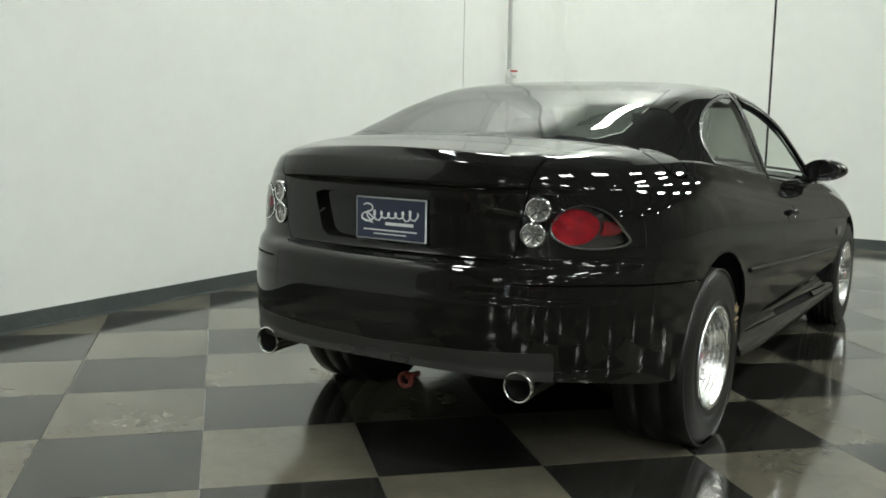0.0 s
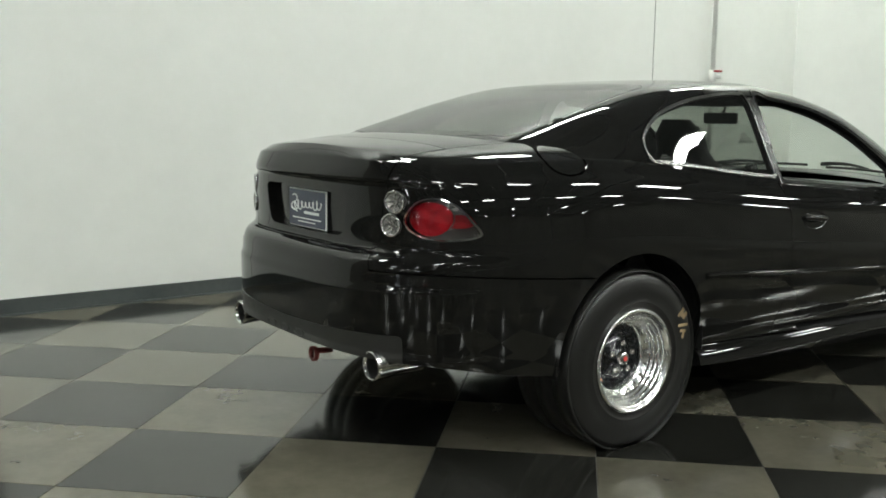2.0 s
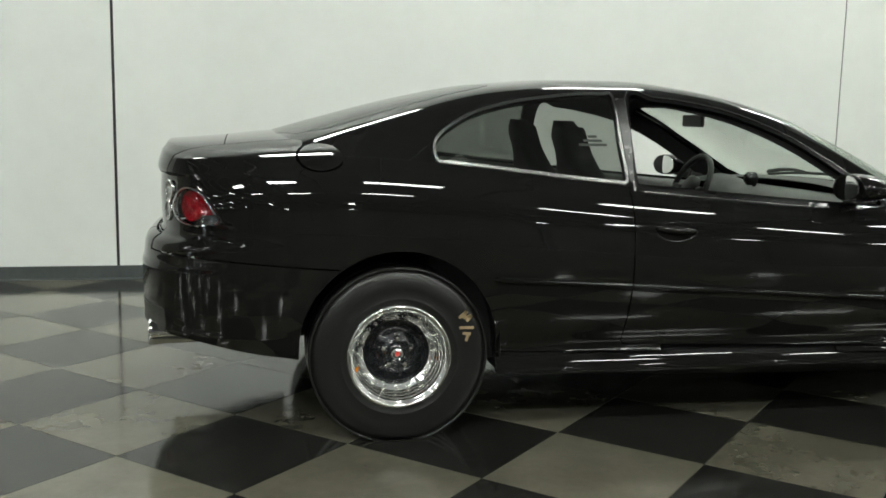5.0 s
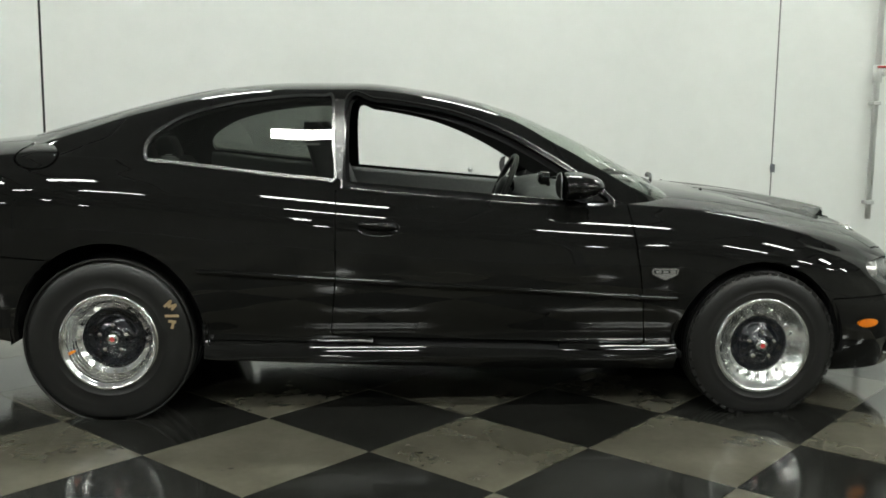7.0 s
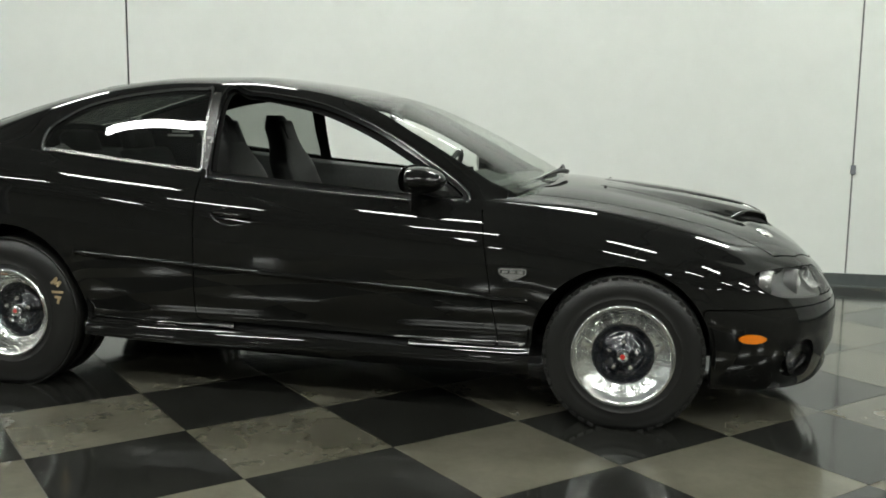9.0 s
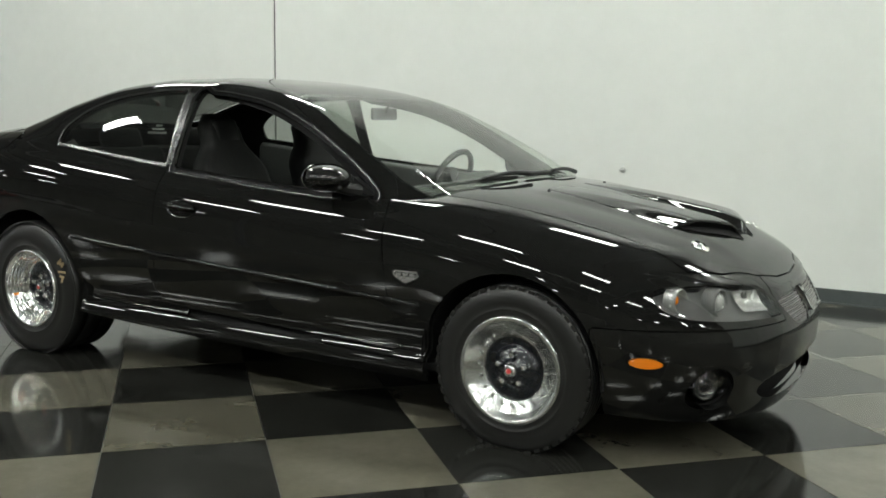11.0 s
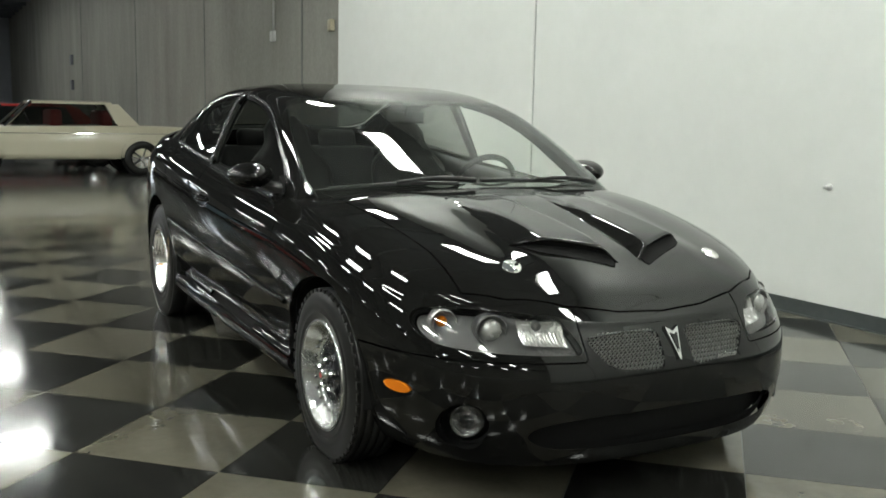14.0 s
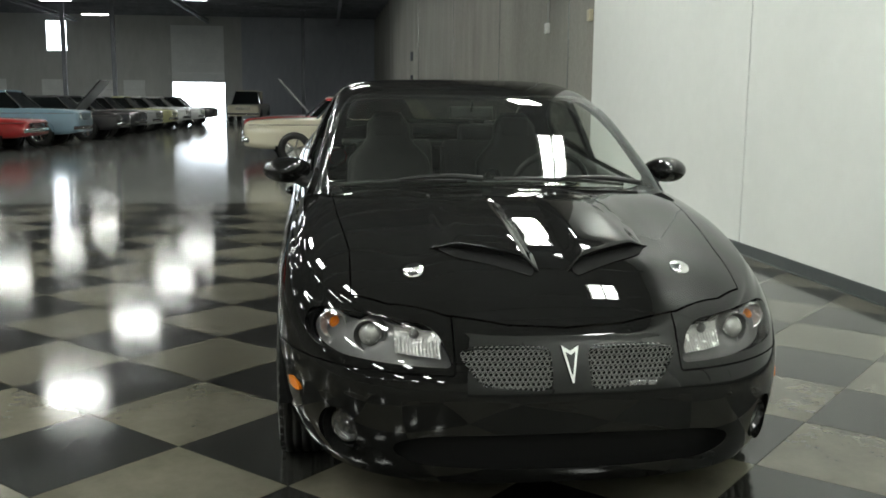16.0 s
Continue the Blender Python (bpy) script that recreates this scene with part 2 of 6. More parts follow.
def prism(bm, pts, a, b, axis="y"):
    """A flat outline of 2D points pushed from a to b along an axis."""
    put = {"y": lambda p, t: (p[0], t, p[1]), "x": lambda p, t: (t, p[0], p[1]), "z": lambda p, t: (p[0], p[1], t)}[axis]
    lo = [bm.verts.new(put(p, a)) for p in pts]
    hi = [bm.verts.new(put(p, b)) for p in pts]
    bm.faces.new(lo[::-1])
    bm.faces.new(hi)
    for i in range(len(pts)):
        j = (i + 1) % len(pts)
        bm.faces.new((lo[i], lo[j], hi[j], hi[i]))
    return lo + hi


def spline(knots):
    """A smooth curve through (x, y) knots: monotone cubic."""
    xs, ys = np.array([k[0] for k in knots], float), np.array([k[1] for k in knots], float)
    h, d = np.diff(xs), np.diff(ys) / np.diff(xs)
    m = np.zeros(len(xs))
    m[0], m[-1] = d[0], d[-1]
    for i in range(1, len(xs) - 1):
        if d[i - 1] * d[i] > 0:
            w1, w2 = 2 * h[i] + h[i - 1], h[i] + 2 * h[i - 1]
            m[i] = (w1 + w2) / (w1 / d[i - 1] + w2 / d[i])

    def f(x):
        x = np.clip(np.asarray(x, float), xs[0], xs[-1])
        i = np.clip(np.searchsorted(xs, x) - 1, 0, len(h) - 1)
        t = (x - xs[i]) / h[i]
        return ((1 + 2 * t) * (1 - t) ** 2 * ys[i] + t * (1 - t) ** 2 * h[i] * m[i] + t * t * (3 - 2 * t) * ys[i + 1] + t * t * (t - 1) * h[i] * m[i + 1])

    return f


def smooth01(a):
    a = np.clip(a, 0, 1)
    return a * a * (3 - 2 * a)


# ---- the hall ----
X_HALL = 16.0
X_END, X_SIDE, HALL_X, HALL_Y, ROOF_Z = -7.66, 5.35, -57.0, -27.0, 6.4


def wall_y(x):
    return 2.95 + 0.012 * x


def slab(bm, x0, x1, z0, z1, depth, off=0.0):
    """A piece of the long wall between two stations, its face on the wall line."""
    ya, yb = wall_y(x0) - off, wall_y(x1) - off
    lo = [(x0, ya), (x1, yb), (x1, yb + depth), (x0, ya + depth)]
    prism(bm, lo, z0, z1, "z")


bm = bmesh.new()
for a, b in ((X_END, -2.952), (-2.930, 3.002), (3.016, X_SIDE)):
    slab(bm, a, b, 0, ROOF_Z, 0.16)
wall = link("wall_north", bm, WALL_WHITE, None, "white painted drywall partition with vertical panel joints", category="wall", kind="structure")
bm = bmesh.new()
slab(bm, -2.953, -2.929, 0.0, ROOF_Z, 0.02, off=-0.012)
part("joint", bm, SEAM_DARK, wall, "dark open panel joint")
bm = bmesh.new()
slab(bm, 3.002, 3.016, 0.0, ROOF_Z, 0.02, off=-0.006)
part("joint", bm, SEAM_GREY, wall, "grey filled panel joint")
bm = bmesh.new()
box(bm, 2.993, 3.027, wall_y(3) - 0.03, wall_y(3) + 0.002, 0.865, 0.935, 0.006)
part("latch", bm, DARK_STEEL, wall, "small dark latch on the joint")
bm = bmesh.new()
slab(bm, -57, X_END, 0, ROOF_Z, 0.2, off=-0.10)
wall_c = link("wall_concrete", bm, CONCRETE_WALL, None, "bare grey concrete wall with panel joints and stains", category="wall", kind="structure")
for x in (-9.3, -14.8, -21.5, -30.5):
    bm = bmesh.new()
    slab(bm, x - 0.02, x + 0.02, 0, ROOF_Z, 0.02, off=-0.088)
    part("joint", bm, SEAM_GREY, wall_c)
bm = bmesh.new()
for y0, y1 in ((-0.80, 0.607), (0.633, 3.02)):
    box(bm, X_SIDE, X_SIDE + 0.16, y0, y1, 0, ROOF_Z)
wall_e = link("wall_east", bm, WALL_WHITE, None, "white painted wall closing the display corner", category="wall", kind="structure")
bm = bmesh.new()
box(bm, X_SIDE + 0.012, X_SIDE + 0.03, 0.606, 0.634, 0, ROOF_Z)
part("joint", bm, SEAM_DARK, wall_e, "dark open panel joint")
# Unseen walls, added to close the dim hall that the bodywork mirrors.
bm = bmesh.new()
box(bm, X_HALL, X_HALL + 0.2, HALL_Y, 3.3, 0, ROOF_Z)
link("wall_east_far", bm, CONCRETE_WALL, None, "unseen grey concrete wall added to close the hall eastward", category="wall", kind="structure")
bm = bmesh.new()
box(bm, HALL_X, X_HALL + 0.2, HALL_Y - 0.2, HALL_Y, 0, ROOF_Z)
box(bm, X_SIDE + 0.16, X_HALL, 3.1, 3.3, 0, ROOF_Z)
link("wall_south", bm, CONCRETE_WALL, None, "unseen concrete walls added to close the hall", category="wall", kind="structure")

# vinyl base along the white walls
bm = bmesh.new()
slab(bm, X_END, X_SIDE - 0.012, 0.0, 0.105, 0.012, off=0.012)
slab(bm, X_END, X_SIDE - 0.012, 0.0, 0.012, 0.012, off=0.024)
link("baseboard", bm, VINYL_BASE, None, "dark grey vinyl cove base along the wall", category="baseboard", kind="structure")
bm = bmesh.new()
box(bm, X_SIDE - 0.012, X_SIDE, -0.80, wall_y(X_SIDE) - 0.012, 0, 0.105)
link("baseboard_east", bm, VINYL_BASE, None, "dark grey vinyl cove base along the wall", category="baseboard", kind="structure")

# ceiling with purlins
bm = bmesh.new()
box(bm, HALL_X, X_HALL + 0.2, HALL_Y, 3.3, ROOF_Z, ROOF_Z + 0.2)
for k in range(37):
    x = X_HALL - 1.0 - 1.95 * k
    box(bm, x - 0.04, x + 0.04, HALL_Y, 3.1, ROOF_Z - 0.18, ROOF_Z)
for y in (-24, -16, -8, 0):
    box(bm, HALL_X, X_HALL, y - 0.08, y + 0.08, ROOF_Z - 0.5, ROOF_Z - 0.42)
    box(bm, HALL_X, X_HALL, y - 0.06, y + 0.06, ROOF_Z - 0.3, ROOF_Z - 0.24)
link("ceiling", bm, DARK_STEEL, None, "dark steel deck roof on open trusses", category="ceiling", kind="structure")

# floor: slab, then the chequered tiles
bm = bmesh.new()
box(bm, HALL_X, X_HALL + 0.2, HALL_Y, 3.3, -0.3, -0.004)
floor = link("floor", bm, FLOOR_GREY, None, "polished grey concrete floor with a glossy chequered display area", category="floor", kind="structure")

# fire pipe with valve, wall hook
pipe = thing("standpipe", "white painted steel pipe with red valve on the wall", "pipe")
PX, PY = 3.85, wall_y(3.85) - 0.055
bm = bmesh.new()
tube(bm, [(PX, PY, 0.48), (PX, PY, ROOF_Z)], 0.024, 12)
part("riser", bm, PIPE_WHITE, pipe, smooth=True)
for z in (0.62, 1.45, 2.9):
    bm = bmesh.new()
    box(bm, PX - 0.035, PX + 0.035, PY - 0.03, PY + 0.055, z - 0.015, z + 0.015, 0.004)
    part("bracket", bm, GREY_STEEL, pipe)
bm = bmesh.new()
tube(bm, [(PX, PY, 1.62), (PX, PY, 1.76)], 0.038, 12)
tube(bm, [(PX, PY, 1.69), (PX + 0.07, PY - 0.05, 1.69)], 0.02, 10)
part("valve", bm, PIPE_WHITE, pipe, smooth=True)
bm = bmesh.new()
lathe(bm, [(0.0, 0.0), (0.05, 0.0), (0.055, 0.01), (0.045, 0.018), (0.0, 0.018)], 16, pose(PX + 0.03, PY - 0.03, 1.755, -90, 0, 0))
part("handwheel", bm, RED_PAINT, pipe, "red valve handwheel", smooth=True)
bm = bmesh.new()
lathe(bm, [(0.0, 0.0), (0.022, 0.0), (0.022, -0.012), (0.008, -0.014), (0.008, -0.045), (0.013, -0.05), (0.0, -0.054)], 14, pose(0.455, wall_y(0.455), 0.873))
hook = link("wall_hook", bm, GREY_STEEL, None, "small grey metal stud on the white wall", True, "hook")

# high-bay lamps
def lamp_fixture(x, y, z, length, width, light=LAMP_LIGHT):
    t = thing("ceiling_light", "white fluorescent high-bay fixture hung from the roof, lit", "lamp", pose(x, y, z), "hall lights")
    bm = bmesh.new()
    box(bm, -length / 2 - 0.03, length / 2 + 0.03, -width / 2 - 0.04, width / 2 + 0.04, 0.012, 0.09, 0.01)
    part("housing", bm, GREY_STEEL, t)
    for e in (-1, 1):
        bm = bmesh.new()
        box(bm, -length / 2, length / 2, e * width * 0.28 - width * 0.22, e * width * 0.28 + width * 0.22, -0.012, 0.008)
        part("diffuser", bm, light, t, "glowing white diffuser")
    for s in (-1, 1):
        bm = bmesh.new()
        tube(bm, [(s * length * 0.4, 0, 0.085), (s * length * 0.4, 0, ROOF_Z - z + 0.02)], 0.006, 6)
        part("hanger", bm, DARK_STEEL, t)
    return t


first = lamp_fixture(1.25, 1.9, 5.7, 1.3, 0.36)
# The fixtures at x 9.65 and 13.0 are unseen, added to brighten the east.
for y, xs in ((1.9, (4.6, -2.1, -5.55)), (-4.6, (9.65, 13.0, 6.3, 2.92, -0.43, -3.8, -7.2)), (-7.9, (9.65, 13.0, 6.3, 2.92, -0.43, -3.8, -7.2))):
    for x in xs:
        copy_thing(first, pose(x, y, 5.7))
far = lamp_fixture(-16.1, -0.85, 5.7, 1.3, 0.36, FAR_LIGHT)
far.matrix_basis = pose(-16.1, -0.85, 5.7, 0, 0, 90)
for y, xs in ((-0.85, (-22.7, -30.0, -37.2)), (-6.7, (-10.3, -17.6, -25.0, -32.3, -39.6)), (-13.0, (-18.2, -25.6, -33.1, -41.3, -49.0)), (-19.0, (-17.9, -25.5, -33.2, -40.9, -48.5))):
    for x in xs:
        copy_thing(far, pose(x, y, 5.7, 0, 0, 90))
for x in (-9.5, -1.5, 6.5, 13.5):
    for y in (-16.0, -23.0):
        copy_thing(far, pose(x, y, 5.7, 0, 0, 90))
# ---- car body surfaces (x forward, y to the car's left, built for one half) ----
WMAX, XF, XR = 0.932, 2.318, -2.42
inset_front = spline([(0.10, 0.12), (0.16, 0.060), (0.20, 0.036), (0.25, 0.020), (0.29, 0.010), (0.33, 0.005), (0.37, 0.002), (0.44, 0.0), (0.47, 0.002), (0.49, 0.007), (0.52, 0.020), (0.56, 0.044), (0.60, 0.070), (0.64, 0.098), (0.70, 0.150)])
inset_rear = spline([(0.26, 0.10), (0.36, 0.040), (0.395, 0.012), (0.412, 0.006), (0.43, 0.010), (0.46, 0.007), (0.56, 0.001), (0.64, 0.0), (0.656, 0.002), (0.664, 0.007), (0.72, 0.013), (0.75, 0.024), (0.766, 0.045), (0.78, 0.074), (0.80, 0.084), (0.93, 0.080), (1.008, 0.082), (1.024, 0.072), (1.036, 0.069), (1.09, 0.082), (1.12, 0.094), (1.14, 0.110)])
side_low = spline([(0.15, 0.10), (0.20, 0.058), (0.235, 0.030), (0.26, 0.019), (0.285, 0.026), (0.305, 0.036), (0.318, 0.046), (0.332, 0.064), (0.36, 0.062), (0.42, 0.040), (0.48, 0.022), (0.54, 0.010), (0.60, 0.004), (0.68, 0.0), (2.0, 0.0)])
side_ends = spline([(0.15, 0.10), (0.20, 0.062), (0.25, 0.038), (0.30, 0.022), (0.36, 0.012), (0.44, 0.006), (0.52, 0.002), (0.60, 0.0), (2.0, 0.0)])
side_top = spline([(0.0, 0.108), (0.02, 0.091), (0.052, 0.068), (0.060, 0.060), (0.10, 0.036), (0.14, 0.020), (0.21, 0.007), (0.31, 0.0), (2.0, 0.0)])
rim_z = spline([(-2.42, 1.135), (-2.36, 1.125), (-2.30, 1.105), (-2.2, 1.085), (-1.9, 1.095), (-1.6, 1.10), (-1.21, 1.08), (-0.92, 1.05), (-0.45, 1.005), (0.04, 0.965), (0.50, 0.93), (0.91, 0.905), (1.27, 0.860), (1.66, 0.775), (1.96, 0.688), (2.1, 0.645), (2.22, 0.612), (2.42, 0.60)])
spine_z = spline([(-2.42, 1.138), (-2.3, 1.145), (-2.1, 1.162), (-1.87, 1.187), (-1.6, 1.20), (0.9, 0.982), (1.1, 0.973), (1.24, 0.958), (1.51, 0.911), (1.79, 0.849), (1.95, 0.808), (2.06, 0.760), (2.14, 0.712), (2.20, 0.655), (2.25, 0.615), (2.42, 0.60)])
low_z = spline([(-2.42, 0.408), (-2.2, 0.390), (-1.95, 0.352), (-1.80, 0.335), (-1.70, 0.31), (-1.0, 0.262), (-0.4, 0.235), (0.3, 0.212), (1.0, 0.20), (1.75, 0.175), (2.1, 0.160), (2.42, 0.165)])


def plan_outline(n):
    th = np.linspace(0, math.pi / 2, 400)
    fx, fy = 1.3 + (XF - 1.3) * np.cos(th) ** (2 / 3.0), WMAX * np.sin(th) ** (2 / 3.0)
    rx, ry = -1.3 + (XR + 1.3) * np.cos(th[::-1]) ** (2 / 3.4), WMAX * np.sin(th[::-1]) ** (2 / 3.4)
    sx = np.linspace(1.3, -1.3, 200)[1:-1]
    x, y = np.concatenate([fx, sx, rx]), np.concatenate([fy, np.full(len(sx), WMAX), ry])
    y = y - 0.012 * np.clip(np.abs(x) - 0.2, 0, None) ** 2 * 0.5
    y = np.maximum(y, 0)
    s = np.concatenate([[0], np.cumsum(np.hypot(np.diff(x), np.diff(y)))])
    t = np.linspace(0, s[-1], n)
    ox, oy = np.interp(t, s, x), np.interp(t, s, y)
    dx, dy = np.gradient(ox), np.gradient(oy)
    d = np.hypot(dx, dy)
    nx, ny = dy / d, -dx / d
    nx[0], ny[0], nx[-1], ny[-1] = 1, 0, -1, 0
    for _ in range(6):
        nx[1:-1], ny[1:-1] = (nx[:-2] + nx[1:-1] * 2 + nx[2:]) / 4, (ny[:-2] + ny[1:-1] * 2 + ny[2:]) / 4
        d = np.hypot(nx, ny)
        nx, ny = nx / d, ny / d
    return ox, oy, nx, ny


def wall_inset(z, top, nx, ny, x):
    k = smooth01((1.25 - np.abs(x)) / 0.3)
    low = side_low(z) * k + side_ends(z) * (1 - k)
    wf, wr, ws = np.where(nx > 0, nx * nx, 0), np.where(nx < 0, nx * nx, 0), ny * ny
    return wf * inset_front(z) + wr * inset_rear(z) + ws * (low + side_top(np.clip(top - z, 0, 2)))


CAP_EDGE = []


def cap_z(x, y):
    """Height of the bonnet or boot at a place."""
    r = np.clip(y / np.maximum(np.interp(x, *CAP_EDGE), 1e-4), 0, 1)
    bulge = 0.010 * smooth01((0.44 - y) / 0.12) * smooth01((x - 1.15) / 0.3) * smooth01((2.16 - x) / 0.25)
    return spine_z(x) - (spine_z(x) - rim_z(x)) * (0.45 * r ** 2 + 0.55 * r ** 8) + bulge


def body_grid(ns=330, nw=92, nc=42):
    ox, oy, nx, ny = plan_outline(ns)
    top = rim_z(ox)
    e = wall_inset(top, top, nx, ny, ox)
    ex, ey = ox - nx * e, np.maximum(oy - ny * e, 0)
    top = rim_z(ex)
    low = low_z(ox)
    P = np.zeros((ns, nw + nc, 3))
    for k in range(nw):
        v = (k / (nw - 1)) ** 0.95
        z = low + (top - low) * v
        i = wall_inset(z, top, nx, ny, ox)
        P[:, k, 0], P[:, k, 1], P[:, k, 2] = ox - nx * i, np.maximum(oy - ny * i, 0), z
    order = np.argsort(ex)
    xs, wsort = ex[order], ey[order]
    CAP_EDGE.extend([xs, wsort])
    cx = np.where(ex > 1.3, 1.3 + (ex - 1.3) * 0.35, np.where(ex < -1.2, -1.2 + (ex + 1.2) * 0.35, ex))
    for k in range(nc):
        q = 1 - ((k + 1) / nc) ** 1.25
        x, y = cx + (ex - cx) * q, ey * q
        z = cap_z(x, y)
        P[:, nw + k, 0], P[:, nw + k, 1], P[:, nw + k, 2] = x, y, z
    return P


def scoop_relief(u, w):
    """Height of a bonnet scoop over the bonnet, u from its tail to its open mouth."""
    across = smooth01((w - 0.045 - 0.03 * (1 - u)) / 0.055) * smooth01((0.385 - 0.04 * (1 - u) - w) / 0.11)
    return 0.037 * smooth01(u) * across


roof_z = spline([(-2.1, 1.09), (-1.98, 1.148), (-1.87, 1.185), (-1.6, 1.264), (-1.3, 1.345), (-0.96, 1.412), (-0.65, 1.438), (-0.37, 1.440), (-0.08, 1.412), (0.25, 1.341), (0.55, 1.228), (0.82, 1.10), (1.0, 1.007), (1.16, 0.92), (1.3, 0.845)])
belt_end = spline([(-2.1, 0.66), (-1.9, 0.745), (-1.6, 0.810), (0.85, 0.81), (1.1, 0.75), (1.3, 0.69)])


def belt_w(x):
    """Half width of the cabin's foot: flush with the body's shoulder beside the doors."""
    k = smooth01((np.asarray(x, float) + 1.85) / 0.35) * smooth01((0.98 - np.asarray(x, float)) / 0.2)
    return belt_end(x) * (1 - k) + (np.interp(x, *CAP_EDGE) + 0.021) * k


rail_w = spline([(-2.1, 0.60), (-1.6, 0.625), (-1.3, 0.672), (-1.0, 0.673), (-0.5, 0.650), (0.0, 0.662), (0.3, 0.688), (0.6, 0.705), (0.9, 0.72), (1.3, 0.70)])
crown = spline([(-2.1, 0.06), (-1.5, 0.042), (-1.0, 0.017), (-0.3, 0.009), (0.1, 0.014), (0.5, 0.035), (0.9, 0.065), (1.3, 0.085)])


def cabin_grid(nx=300, nt=74):
    xs = np.linspace(1.28, -2.08, nx)
    t = np.linspace(0, 1, nt)
    P = np.zeros((nx, nt, 3))
    b, yc, cr, zt = belt_w(xs), rail_w(xs), crown(xs), roof_z(xs)
    zb = np.minimum(rim_z(xs) - 0.035, zt - cr - 0.01)
    wt = 4.8 - 1.0 * smooth01((-0.8 - xs) / 0.6) + 0.4 * smooth01((xs + 0.5) / 0.5)
    for k in range(nt):
        u = t[k]
        den = (1 - u) ** 2 + 2 * wt * u * (1 - u) + u * u
        y = ((1 - u) ** 2 * b + 2 * wt * u * (1 - u) * yc) / den
        z = ((1 - u) ** 2 * zb + 2 * wt * u * (1 - u) * (zt - cr) + u * u * (zt - cr)) / den
        f = (z - zb) / np.maximum(zt - cr - zb, 1e-4)
        P[:, k, 0], P[:, k, 1] = xs, y
        P[:, k, 2] = z + cr * np.clip(1 - (y / np.maximum(b, 1e-3)) ** 2, 0, 1) * smooth01(f)
    return P


def grid_normals(P):
    du, dv = np.gradient(P, axis=0), np.gradient(P, axis=1)
    N = np.cross(du, dv)
    N /= np.maximum(np.linalg.norm(N, axis=2, keepdims=True), 1e-12)
    return N


BODY = body_grid()
CABIN = cabin_grid()
BODY_N, CABIN_N = grid_normals(BODY), grid_normals(CABIN)

# ---- panels cut from the surfaces ----


def rounded(pts, per=8):
    """A closed smooth outline through a few corner points."""
    p = np.array(pts, float)
    n = len(p)
    out = []
    for i in range(n):
        a, b, c, d = p[i - 1], p[i], p[(i + 1) % n], p[(i + 2) % n]
        for k in range(per):
            t = k / per
            out.append(0.5 * (2 * b + (c - a) * t + (2 * a - 5 * b + 4 * c - d) * t * t + (3 * b - a - 3 * c + d) * t ** 3))
    return np.array(out)


def inside_of(outline, plane, smooth=True, grow=0.0):
    """Signed distance to an outline in a plane of the car; negative inside."""
    q = rounded(outline) if smooth else np.array(outline, float)
    ax = {"xz": (0, 2), "yz": (1, 2), "xy": (0, 1)}[plane]

    def f(P):
        p = P[:, ax]
        a, b = q, np.roll(q, -1, 0)
        best = np.full(len(p), 1e9)
        odd = np.zeros(len(p), bool)
        for s, e in zip(a, b):
            d = e - s
            t = np.clip(((p - s) @ d) / max(d @ d, 1e-12), 0, 1)
            r = p - s - t[:, None] * d
            best = np.minimum(best, (r * r).sum(1))
            if s[1] != e[1]:
                cross = ((s[1] > p[:, 1]) != (e[1] > p[:, 1])) & (p[:, 0] < d[0] * (p[:, 1] - s[1]) / d[1] + s[0])
                odd ^= cross
        return np.where(odd, -1, 1) * np.sqrt(best) - grow

    return f


def ellipse(cx, cz, a, b, plane, tilt=0.0, only=None):
    ax = {"xz": (0, 2), "yz": (1, 2), "xy": (0, 1)}[plane]
    ca, sa = math.cos(tilt), math.sin(tilt)

    def f(P):
        u, v = P[:, ax[0]] - cx, P[:, ax[1]] - cz
        u, v = u * ca + v * sa, v * ca - u * sa
        return (np.hypot(u / a, v / b) - 1) * min(a, b)

    return f


def off(f, gap=0.0025):
    return lambda P: f(P) + gap


def out_of(f, gap=0.0025):
    return lambda P: gap - f(P)


def both(*fs):
    return lambda P: np.max([f(P) for f in fs], axis=0)


def either(*fs):
    return lambda P: np.min([f(P) for f in fs], axis=0)


